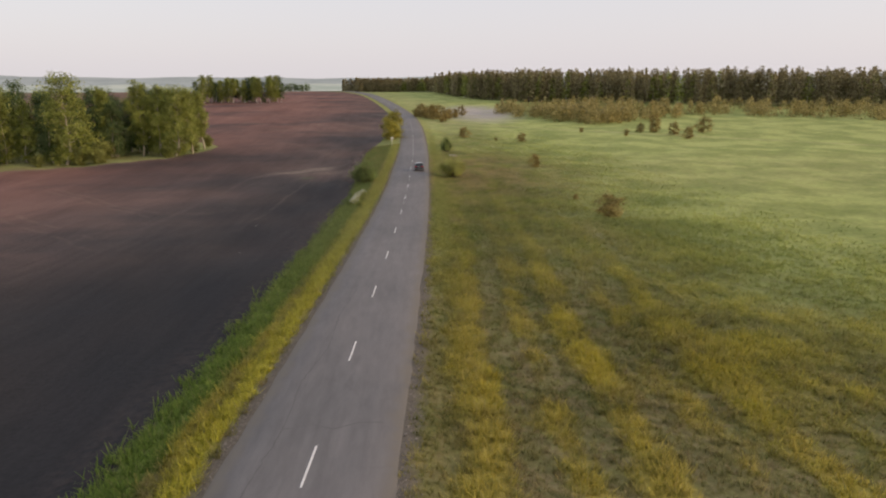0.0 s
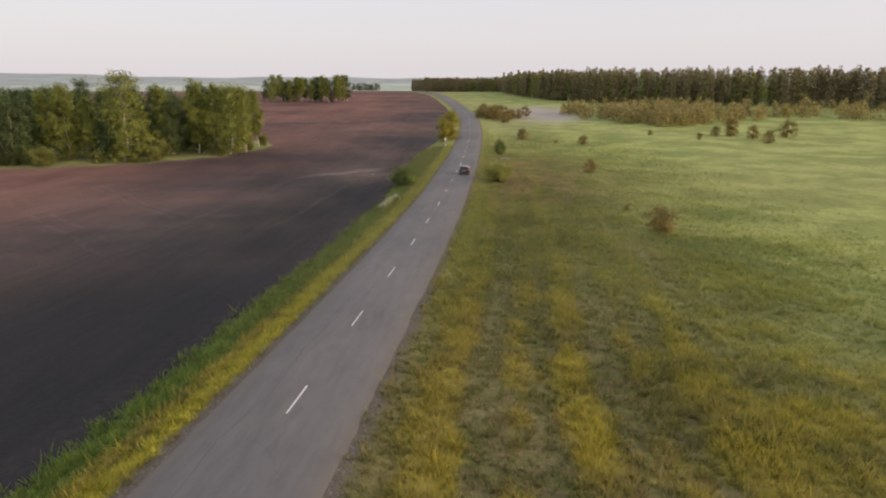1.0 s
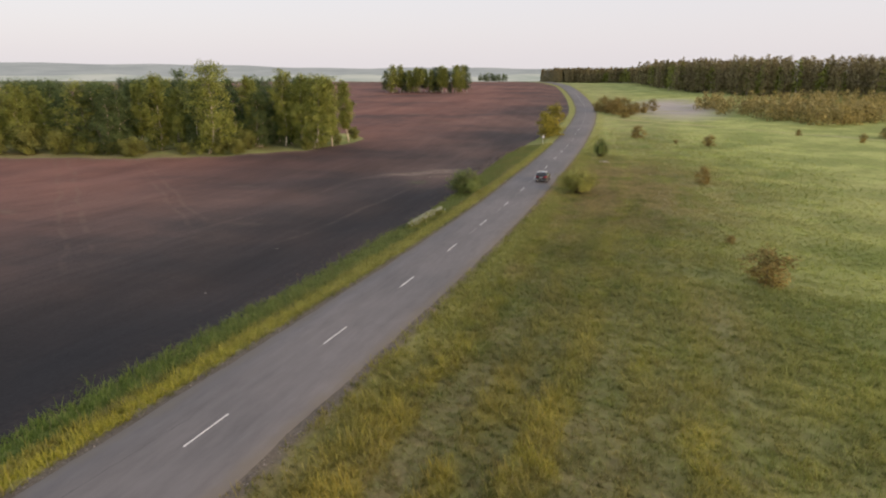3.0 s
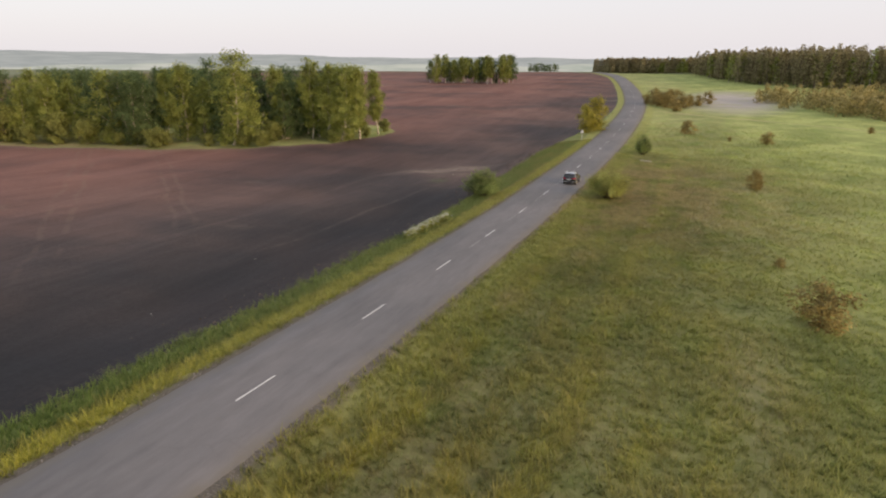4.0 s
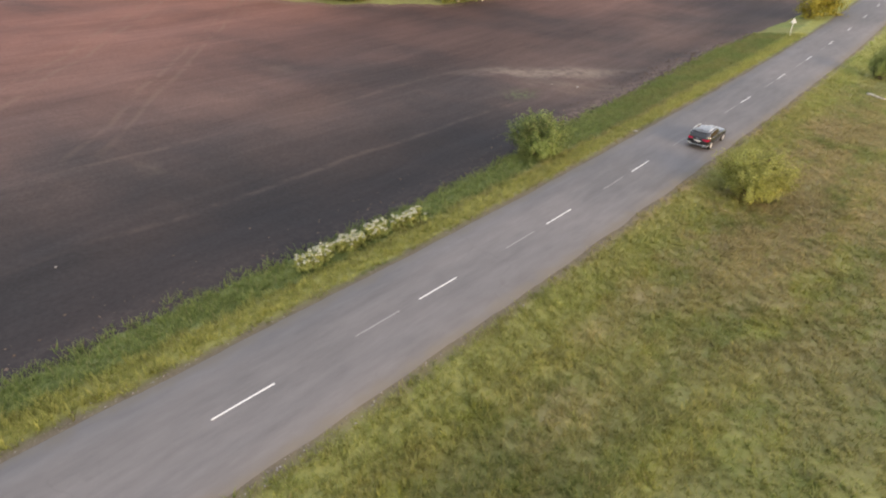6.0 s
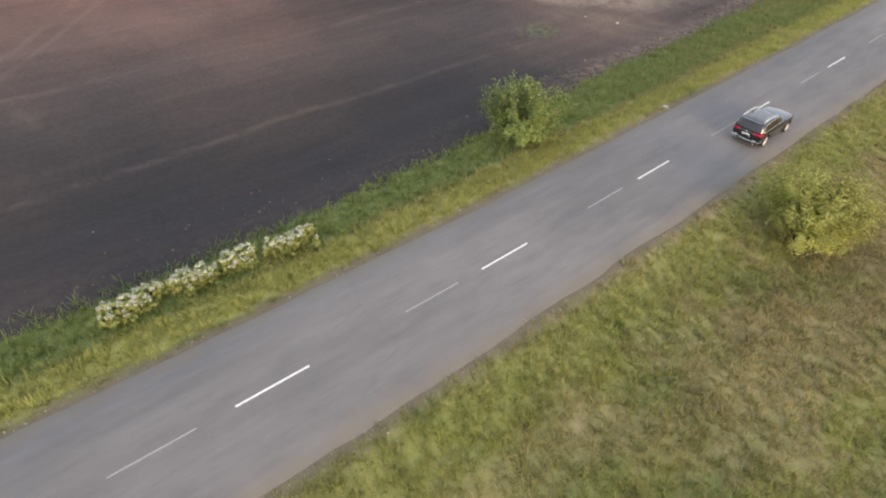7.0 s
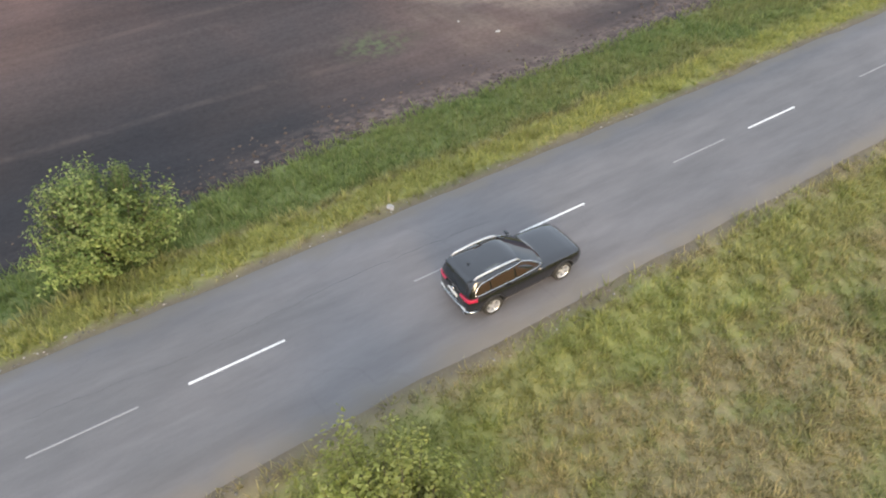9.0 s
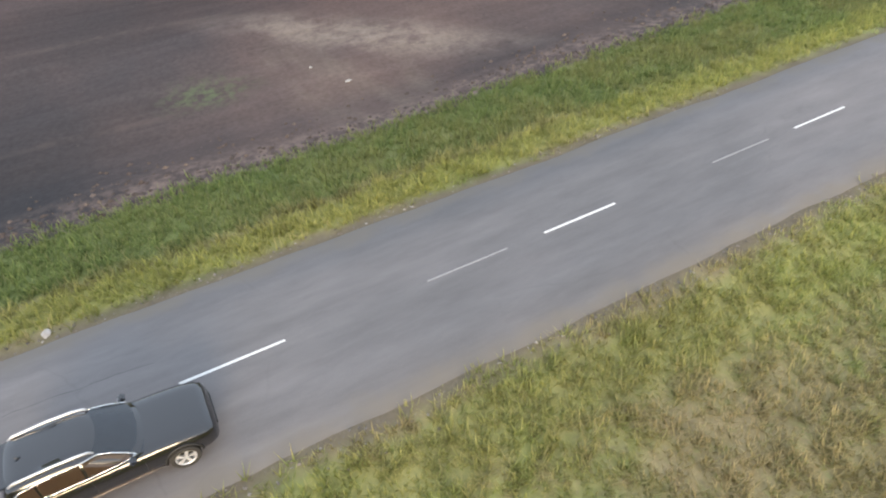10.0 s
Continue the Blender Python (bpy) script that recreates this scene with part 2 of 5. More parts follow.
    # straw and pale clods on the headland
    rim = k.math("MULTIPLY", k.span(edge, -0.3, 0.4), k.math("SUBTRACT", 1.0, k.span(edge, 1.4, 4.2)))
    c = k.mix(k.math("MULTIPLY", k.math("MULTIPLY", rim, k.attr("straw")), k.math("MULTIPLY", k.span(k.noise(1.5, 4, 0.7), 0.36, 0.66), 0.75)), c, (0.235, 0.170, 0.140))
    pale = k.math("MULTIPLY", k.attr("pale"), k.span(k.noise(0.12, 4), 0.22, 0.5))
    c = k.mix(pale, c, (0.400, 0.360, 0.320))
    # the far plain turns pale green with distance, partly haze put into its colour
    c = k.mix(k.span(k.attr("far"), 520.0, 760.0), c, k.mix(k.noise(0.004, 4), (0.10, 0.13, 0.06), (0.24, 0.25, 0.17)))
    # gravel shoulder
    ab = k.math("ADD", k.math("ABSOLUTE", k.attr("off")), k.math("MULTIPLY", k.math("SUBTRACT", k.noise(0.7, 4), 0.5), 1.1))
    grit = k.ramp(k.noise(9.0, 4, 0.7), (0.3, (0.085, 0.074, 0.060)), (0.55, (0.145, 0.124, 0.102)), (0.8, (0.260, 0.235, 0.205)))
    ab = k.math("ADD", ab, k.math("MULTIPLY", k.span(spot.outputs[1], 25.0, 70.0), 0.30))
    grit = k.mix(k.math("MULTIPLY", k.span(spot.outputs[1], 25.0, 70.0), 0.6), grit, (0.150, 0.122, 0.080))
    c = k.mix(k.math("SUBTRACT", 1.0, k.span(ab, 4.0, 5.1)), c, grit)
    h = k.math("ADD", clod, k.math("MULTIPLY", till, 1.5))
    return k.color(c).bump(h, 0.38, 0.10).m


def asphalt_material():
    k = Mat("asphalt", 0.82, spec=0.25)
    off = k.attr("off")
    big = k.noise(0.09, 4, 0.6, k.scaled(1.0, 0.5, 1.0))
    lane = k.noise(0.9, 4, 0.6, k.scaled(1.0, 0.035, 1.0))
    grain = k.noise(55.0, 3, 0.8)
    c = k.mix(k.span(big, 0.35, 0.65), (0.142, 0.137, 0.139), (0.186, 0.174, 0.173))
    c = k.mix(1.0, c, k.ramp(lane, (0.3, 0.91), (0.7, 1.07)), "MULTIPLY")
    c = k.mix(1.0, c, k.ramp(k.noise(1.8, 5, 0.7, k.scaled(1.0, 0.22, 1.0)), (0.3, 0.88), (0.7, 1.09)), "MULTIPLY")
    c = k.mix(1.0, c, k.ramp(grain, (0.3, 0.90), (0.7, 1.10)), "MULTIPLY")
    vor = k.n.new("ShaderNodeTexVoronoi")
    vor.feature = "DISTANCE_TO_EDGE"
    vor.inputs["Scale"].default_value = 0.16
    wob = k.n.new("ShaderNodeVectorMath")
    wob.operation = "ADD"
    nz = k.n.new("ShaderNodeTexNoise")
    nz.inputs["Scale"].default_value = 0.8
    k.l.new(k.co, nz.inputs["Vector"])
    k.l.new(nz.outputs["Color"], wob.inputs[1])
    k.l.new(k.co, wob.inputs[0])
    k.l.new(wob.outputs[0], vor.inputs["Vector"])
    crack = k.math("MULTIPLY", k.math("SUBTRACT", 1.0, k.span(vor.outputs["Distance"], 0.0, 0.012)), k.span(k.noise(0.2, 2), 0.50, 0.62))
    c = k.mix(k.math("MULTIPLY", crack, 0.14), c, (0.08, 0.075, 0.072))
    dust = k.math("MULTIPLY", k.span(k.math("ADD", k.math("ABSOLUTE", off), k.math("MULTIPLY", k.noise(0.6, 4), 1.5)), 3.6, 4.5), 0.8)
    c = k.mix(dust, c, (0.165, 0.146, 0.122))
    return k.color(c).bump(grain, 0.25, 0.01).m


GROUND = ground_material()
ASPHALT = asphalt_material()
LEAF_BIRCH = leaf_material("birch_leaves", (0.150, 0.192, 0.048), (0.256, 0.292, 0.073), (0.380, 0.396, 0.112), 0.46)
LEAF_DARK = leaf_material("dark_leaves", (0.058, 0.100, 0.044), (0.108, 0.158, 0.064), (0.170, 0.215, 0.086), 0.4)
LEAF_SHRUB = leaf_material("shrub_leaves", (0.165, 0.200, 0.062), (0.275, 0.315, 0.100), (0.400, 0.420, 0.165), 0.42)
LEAF_OLIVE = leaf_material("olive_needles", (0.270, 0.235, 0.095), (0.370, 0.315, 0.130), (0.460, 0.390, 0.170), 0.35)
LEAF_PINE = leaf_material("pine_needles", (0.220, 0.188, 0.108), (0.295, 0.258, 0.142), (0.370, 0.326, 0.178), 0.4)
LEAF_OLIVE_DARK = leaf_material("olive_brown_needles", (0.165, 0.130, 0.050), (0.285, 0.222, 0.078), (0.410, 0.315, 0.115), 0.35)
LEAF_GOLD = leaf_material("golden_leaves", (0.210, 0.205, 0.038), (0.330, 0.305, 0.055), (0.450, 0.400, 0.085), 0.42)
BARK_BIRCH = bark_material("birch_bark", (0.62, 0.56, 0.48), (0.06, 0.05, 0.045))
BARK_DARK = bark_material("brown_bark", (0.16, 0.12, 0.09), (0.05, 0.04, 0.03), 5.0)
PAINT_WHITE = plain_material("road_paint", (0.66, 0.65, 0.63), 0.7, 0, 0.15, 14.0)


# ---- mesh helpers ----
def mesh_of(name, verts, faces, mat, smooth=False):
    me = bpy.data.meshes.new(name)
    me.from_pydata([tuple(v) for v in verts], [], [tuple(f) for f in faces])
    me.materials.append(mat)
    if smooth:
        me.polygons.foreach_set("use_smooth", [True] * len(me.polygons))
    me.update()
    return me


def quads_mesh(name, co, mat, corners=4, out=None):
    """A mesh of separate quads or triangles from an (n, corners, 3) array; out: the way each leaf faces in its crown."""
    n = len(co)
    if out is not None:
        # each leaf turns part of the way towards the outside of its crown
        mid = co.mean(axis=1, keepdims=True)
        e1 = co[:, 1] - co[:, 0]
        face = np.cross(e1, co[:, 2] - co[:, 0])
        face /= np.linalg.norm(face, axis=1)[:, None] + 1e-9
        e1 = e1 / (np.linalg.norm(e1, axis=1)[:, None] + 1e-9)
        e2 = np.cross(face, e1)
        face = np.where(((face * out).sum(axis=1) < 0)[:, None], -face, face)
        aim = out + 0.75 * face
        aim /= np.linalg.norm(aim, axis=1)[:, None] + 1e-9
        f1 = e1 - aim * (e1 * aim).sum(axis=1)[:, None]
        f1 /= np.linalg.norm(f1, axis=1)[:, None] + 1e-9
        f2 = np.cross(aim, f1)
        d = co - mid
        co = mid + (d * e1[:, None]).sum(axis=2)[:, :, None] * f1[:, None] + (d * e2[:, None]).sum(axis=2)[:, :, None] * f2[:, None]
    me = bpy.data.meshes.new(name)
    me.vertices.add(n * corners)
    me.vertices.foreach_set("co", co.astype(np.float32).ravel())
    me.loops.add(n * corners)
    me.loops.foreach_set("vertex_index", np.arange(n * corners, dtype=np.int32))
    me.polygons.add(n)
    me.polygons.foreach_set("loop_start", np.arange(0, n * corners, corners, dtype=np.int32))
    me.materials.append(mat)
    me.update(calc_edges=True)
    return me


def outward(q, axis_x, axis_y, low, high, rng):
    """Unit vectors from the middle of a crown to its leaves, a little ruffled."""
    c = q.mean(axis=1)
    mid = low + (high - low) * 0.42
    d = np.stack([c[:, 0] - axis_x, c[:, 1] - axis_y, (c[:, 2] - mid) * 0.55 + 0.25 + 0.06 * (high - low)], 1)
    d /= np.linalg.norm(d, axis=1)[:, None] + 1e-6
    d += rng.normal(0, 0.38, d.shape)
    return d / np.linalg.norm(d, axis=1)[:, None]


def part(name, data, parent, label=""):
    """Links a mesh, or a bmesh with its material, as one part of a thing."""
    ob = new(name, data)
    ob.parent = parent
    if label:
        ob["label"] = label
    return ob


def thing(name, label, category, at=(0, 0, 0), group="", turn=0.0):
    ob = new(name)
    ob.empty_display_size = 0.2
    ob.matrix_basis = pose(*at, 0, 0, turn)
    return tagged(ob, label, category, group)


def leaves(rng, centres, size, spread, per):
    """Small leaf sprays, each a bent-free quad of random turn, round the given centres."""
    n = len(centres) * per
    c = np.repeat(centres, per, axis=0) + rng.normal(0, 1, (n, 3)) * spread
    a = rng.normal(0, 1, (n, 3))
    a /= np.linalg.norm(a, axis=1)[:, None]
    b = np.cross(a, rng.normal(0, 1, (n, 3)))
    b /= np.linalg.norm(b, axis=1)[:, None]
    s = size * rng.uniform(0.6, 1.4, (n, 1))
    a, b = a * s, b * s * 0.6
    return np.stack([c - a, c - b * 0.9, c + a, c + b], axis=1)


def slim(q):
    """Three-cornered leaves in place of four-cornered ones, for crowns seen from afar."""
    c = (q[:, 0] + q[:, 2]) / 2
    return np.stack([q[:, 0], c + (q[:, 1] - c) * 1.9, q[:, 2]], axis=1)


def tube(points, radii, sides=7):
    """Vertices and faces of a tapered tube along points."""
    v, f = [], []
    pts = [Vector(p) for p in points]
    for i, p in enumerate(pts):
        d = (pts[min(i + 1, len(pts) - 1)] - pts[max(i - 1, 0)]).normalized()
        side = d.cross(Vector((0.31, 0.87, 0.11))).normalized()
        up = d.cross(side)
        for k in range(sides):
            t = 2 * math.pi * k / sides
            v.append(p + (side * math.cos(t) + up * math.sin(t)) * radii[i])
    for i in range(len(pts) - 1):
        for k in range(sides):
            a, b = i * sides + k, i * sides + (k + 1) % sides
            f.append((a, b, b + sides, a + sides))
    f.append(tuple(range(sides))[::-1])
    f.append(tuple(range((len(pts) - 1) * sides, len(pts) * sides)))
    return v, f


def joined(pieces):
    v, f = [], []
    for pv, pf in pieces:
        o = len(v)
        v += list(pv)
        f += [tuple(i + o for i in q) for q in pf]
    return v, f


# ---- the lie of the land ----
ROAD_Y = [-400, -60, -4, 8.7, 21.3, 33.8, 46.4, 58.9, 71.5, 84, 96.6, 109.1, 134.3, 170, 226, 264, 320, 363, 420, 484, 560, 900]
ROAD_X = [-14, -3.9, -1.9, -1.45, -1.11, -0.8, -0.54, -0.32, -0.13, 0, 0, 0, 0, -0.55, -2.5, -5.1, -12.2, -18.8, -28.5, -42, -66, -260]
PROF_Y = [-400, -60, -4, 8.7, 21.3, 33.8, 46.4, 58.9, 71.5, 84, 96.6, 109.1, 134.3, 165, 200, 250, 300, 400, 500, 570, 700, 900, 1400, 2500, 5000]
PROF_Z = [9, 4.2, 2.47, 2.08, 1.65, 1.24, 0.83, 0.49, 0.22, 0, -0.14, -0.19, -0.16, -0.1, 0.6, 1.6, 3, 5.5, 8, 8.6, 3, -6, -14, -18, -22]


def spline(xs, ys, q):
    """Smooth curve through the points (Catmull-Rom tangents)."""
    xs, ys, q = np.array(xs, float), np.array(ys, float), np.asarray(q, float)
    m = np.gradient(ys, xs)
    i = np.clip(np.searchsorted(xs, q) - 1, 0, len(xs) - 2)
    h = xs[i + 1] - xs[i]
    t = np.clip((q - xs[i]) / h, 0, 1)
    return ((2 * t**3 - 3 * t**2 + 1) * ys[i] + (t**3 - 2 * t**2 + t) * h * m[i]
            + (-2 * t**3 + 3 * t**2) * ys[i + 1] + (t**3 - t**2) * h * m[i + 1])


def road_x(y):
    return spline(ROAD_Y, ROAD_X, y)


def road_z(y):
    return spline(PROF_Y, PROF_Z, y)


def height(x, y):
    """The ground's height beside the road: shoulder, ditch, lower field on one side, meadow on the other."""
    x, y = np.asarray(x, float), np.asarray(y, float)
    u = x - road_x(y)
    dl = np.interp(y, [0, 60, 125, 175, 300, 420], [1.6, 1.8, 2.6, 1.6, 0.5, 0.0])
    left = np.interp(-u, [0, 3.6, 4.6, 5.6, 9, 16, 4000], [0, 0, 0.08, 0.32, 0.75, 1, 1])
    left = np.where(-u > 9, 0.75 + (dl - 0.75) * np.clip((-u - 9) / 9, 0, 1), left)
    right = np.interp(u, [3.6, 4.6, 6.5, 12, 40, 400], [0, 0.08, 0.38, 0.6, 0.8, 0.8])
    sway = 0.16 * np.sin(x * 0.21 + 1.3) * np.sin(y * 0.17) + 0.10 * np.sin(x * 0.53 + y * 0.31)
    sway = sway * np.clip((np.abs(u) - 6) / 8, 0, 1)
    return road_z(y) - 0.05 - np.where(u < 0, left, right) + sway


def row(u, y):
    """How thick the weeds stand: wavering rows along the road, 0 to 1."""
    a = np.sin(u * 1.75 + 0.7 * np.sin(y * 0.11) + 0.4) + 0.75 * np.sin(u * 0.83 + 1.7 + 0.9 * np.sin(y * 0.05))
    a = a + 0.45 * np.sin(y * 0.37 + u * 0.7) + 0.40 * np.sin(y * 0.93 - u * 1.1 + 2 * np.sin(u * 0.5)) + 0.3 * np.sin(y * 1.9 + u * 2.3)
    wide = 0.5 * np.sin(u * 0.31 + 1.5 * np.sin(y * 0.13)) + 0.5 * np.sin(y * 0.23 + 2 * np.sin(u * 0.17)) + 0.4 * np.sin(u * 1.3 + y * 0.8) + 0.4 * np.sin(u * 0.9 - y * 1.2)
    far = np.clip((np.abs(u) - 14) / 16, 0, 1)
    a = a * (1 - far) + wide * far
    return np.clip(0.5 + 0.26 * a + 0.20 * np.exp(-((u - 6.5) / 0.9) ** 2) - 0.30 * np.exp(-((u - 4.6) / 0.9) ** 2) + 0.42 * np.exp(-((u - 28) / 9) ** 2 - ((y - 11) / 7) ** 2), 0, 1)


def ground_at(x, y):
    return float(height(x, y))


GROVE = [(-175, 112), (-150, 117.5), (-126, 121.5), (-103, 127), (-82, 136.5), (-67, 151), (-61.5, 168), (-62, 176), (-72, 186), (-110, 192), (-175, 185)]


def inside(poly, x, y):
    """Signed distance to a polygon, positive inside."""
    best = np.full(np.shape(x), 1e9)
    odd = np.zeros(np.shape(x), bool)
    for (x0, y0), (x1, y1) in zip(poly, poly[1:] + poly[:1]):
        t = np.clip(((x - x0) * (x1 - x0) + (y - y0) * (y1 - y0)) / ((x1 - x0) ** 2 + (y1 - y0) ** 2), 0, 1)
        best = np.minimum(best, np.hypot(x - x0 - t * (x1 - x0), y - y0 - t * (y1 - y0)))
        odd ^= ((y0 > y) != (y1 > y)) & (x < (x1 - x0) * (y - y0) / (y1 - y0 + 1e-12) + x0)
    return np.where(odd, best, -best)


def soil_edge(y):
    return np.interp(y, [0, 60, 85, 100, 112, 150, 172, 200, 260, 420, 560], [8.9, 9.4, 9.6, 10.4, 11.8, 12.6, 11.0, 8.2, 6.8, 6.6, 7])


def steps(parts):
    out = []
    for a, b, n in parts:
        out += list(np.linspace(a, b, n, endpoint=False))
    return np.array(out + [parts[-1][1]])


# dry worn places in the meadow: where, how wide, how long
WORN = [(23.8, 48, 2.6, 10), (8.0, 76.3, 0.9, 1.7), (6.9, 55.5, 1.1, 2.6), (10.0, 70.0, 1.8, 3.2), (8.6, 81.2, 1.3, 1.3), (8.2, 121.0, 1.6, 3.4)]


def worn_at(x, y):
    return np.clip(1.4 - np.min([np.hypot((x - wx) / a, (y - wy) / b) for wx, wy, a, b in WORN], axis=0), 0, 1)


def ground_sheet():
    gx = steps([(-4600, -600, 14), (-600, -180, 22), (-180, -40, 44), (-40, -14, 26), (-14, 14, 62), (14, 50, 40), (50, 320, 54), (320, 4600, 24)])
    gy = steps([(-1500, -60, 14), (-60, 190, 250), (190, 420, 92), (420, 700, 56), (700, 4700, 40)])
    X, Y = np.meshgrid(gx, gy)
    Z = height(X, Y)
    U = X - road_x(Y)
    Z = np.where(np.abs(U) < 3.3, Z - 0.15, Z)
    soil = -U - soil_edge(Y)
    soil = np.minimum(soil, -inside(GROVE, X, Y))
    nx, ny = len(gx), len(gy)
    v = np.stack([X, Y, Z], -1).reshape(-1, 3)
    i = np.arange(nx * ny).reshape(ny, nx)
    f = np.stack([i[:-1, :-1], i[:-1, 1:], i[1:, 1:], i[1:, :-1]], -1).reshape(-1, 4)
    me = mesh_of("ground", v, f, GROUND, True)
    pale = np.clip(1.6 - np.hypot((X - 30) / 15, (Y - 300) / 42), 0, 1)
    thatch = np.where(U > 0, np.clip(1.25 - (U - 14) / 34, 0, 1) * np.clip((215 - Y) / 90, 0, 1), np.clip((175 - Y) / 20, 0, 1)) * np.clip((Y + 30) / 10, 0, 1)
    drift = np.clip(1.5 - np.hypot((X + 26) / 7, (Y - 125 - 0.9 * (X + 26)) / 3.0), 0, 1)
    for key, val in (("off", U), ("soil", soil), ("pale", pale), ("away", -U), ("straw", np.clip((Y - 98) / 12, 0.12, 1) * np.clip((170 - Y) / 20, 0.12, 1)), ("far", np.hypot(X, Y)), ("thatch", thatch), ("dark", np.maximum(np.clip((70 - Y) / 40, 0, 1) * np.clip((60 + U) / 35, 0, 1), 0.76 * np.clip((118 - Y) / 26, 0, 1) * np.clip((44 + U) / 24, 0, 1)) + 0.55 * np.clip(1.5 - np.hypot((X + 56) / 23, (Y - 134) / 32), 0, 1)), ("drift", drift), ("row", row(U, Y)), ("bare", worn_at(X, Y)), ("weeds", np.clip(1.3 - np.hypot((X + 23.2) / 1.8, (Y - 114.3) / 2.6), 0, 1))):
        me.attributes.new(key, "FLOAT", "POINT").data.foreach_set("value", val.ravel().astype(np.float32))
    ob = new("ground", me)
    return tagged(ob, "ploughed dark field, weedy verges and green meadow", "ground", kind="structure")


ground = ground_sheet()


def road_strip():
    ys = steps([(-300, -60, 60), (-60, 200, 347), (200, 570, 150), (570, 900, 40)])
    xs, zs = road_x(ys), road_z(ys)
    dx = np.gradient(xs, ys)
    v, off = [], []
    us = [-3.78, -3.6, -2, 0, 2, 3.6, 3.78]
    rng = np.random.default_rng(5)
    rag = np.convolve(rng.normal(0, 0.055, len(ys) + 4), np.ones(3) / 3, "same")[2:-2]
    rag2 = np.convolve(rng.normal(0, 0.065, len(ys) + 4), np.ones(3) / 3, "same")[2:-2]
    for i, y in enumerate(ys):
        n = Vector((1, -dx[i])).normalized()
        for k, u in enumerate(us):
            uu = u + (rag[i] if k < 2 else rag2[i] if k > 4 else 0)
            z = zs[i] + 0.02 - abs(u) * 0.006 - (0.06 if k in (0, 6) else 0)
            v.append((xs[i] + n.x * uu, y + n.y * uu, z))
            off.append(uu)
    m = len(us)
    f = [(i * m + k, i * m + k + 1, (i + 1) * m + k + 1, (i + 1) * m + k) for i in range(len(ys) - 1) for k in range(m - 1)]
    me = mesh_of("road", v, f, ASPHALT, True)
    me.attributes.new("off", "FLOAT", "POINT").data.foreach_set("value", np.array(off, np.float32))
    return tagged(new("road", me), "worn grey two-lane asphalt country road", "road", kind="structure")


road = road_strip()


def dash(y0, length, width, mat, name, lift):
    ys = np.linspace(y0, y0 + length, 5)
    v = []
    for i, y in enumerate(ys):
        x, z = float(road_x(y)), float(road_z(y)) + 0.02 + lift
        w = width / 2 * (1 + 0.06 * math.sin(y * 7.1))
        v += [(x - w, y, z - 0.003), (x - w * 0.9, y, z), (x + w * 0.9, y, z), (x + w, y, z - 0.003)]
    f = [(4 * i + k, 4 * i + k + 1, 4 * i + k + 5, 4 * i + k + 4) for i in range(4) for k in range(3)]
    return part(name, mesh_of(name, v, f, mat), road)


PAINT_FADED = plain_material("faded_paint", (0.29, 0.28, 0.275), 0.8, 0, 0.25, 20.0)
PERIOD = 12.56
for i in range(-3, 34):
    dash(84 + (i - 7) * PERIOD, 3.14, 0.10, PAINT_WHITE, "lane_dash", 0.006)
    if 6 <= i <= 13:
        dash(84 + (i - 7) * PERIOD - 4.6, 3.1, 0.07, PAINT_FADED, "faded_dash", 0.005)


CRACK = plain_material("open_crack", (0.112, 0.107, 0.108), 0.9, 0, 0.3, 12.0)


def crack(points, width, seed):
    """A ragged dark crack in the asphalt, given as (off, y) along it."""
    rng = np.random.default_rng(seed)
    pts = []
    for (u0, y0), (u1, y1) in zip(points, points[1:]):
        n = max(2, int(math.dist((u0, y0), (u1, y1)) / 0.35))
        pts += [(u0 + (u1 - u0) * i / n + rng.normal(0, 0.035), y0 + (y1 - y0) * i / n + rng.normal(0, 0.035)) for i in range(n)]
    v, f = [], []
    for i, (u, y) in enumerate(pts):
        ua, ya = pts[max(i - 1, 0)]
        ub, yb = pts[min(i + 1, len(pts) - 1)]
        d = Vector((ub - ua, yb - ya)).normalized() * width * rng.uniform(0.3, 1.0) * 0.5
        x, z = float(road_x(y)) + u, float(road_z(y)) + 0.0245 - abs(u) * 0.006
        v += [(x - d.y, y + d.x, z), (x + d.y, y - d.x, z)]
        if i:
            f.append((2 * i - 2, 2 * i - 1, 2 * i + 1, 2 * i))
    part("crack", mesh_of("crack", v, f, CRACK), road)


crack([(-2.3, -6), (-1.9, 1.0), (-2.2, 6), (-1.6, 11), (-1.9, 17), (-1.5, 24)], 0.10, 1)
crack([(-1.9, 0.8), (-0.6, 1.1), (0.5, 0.7), (1.6, 1.3), (3.2, 1.2)], 0.09, 2)
crack([(-1.4, 92), (-1.1, 97), (-1.5, 103), (-1.2, 109)], 0.04, 4)


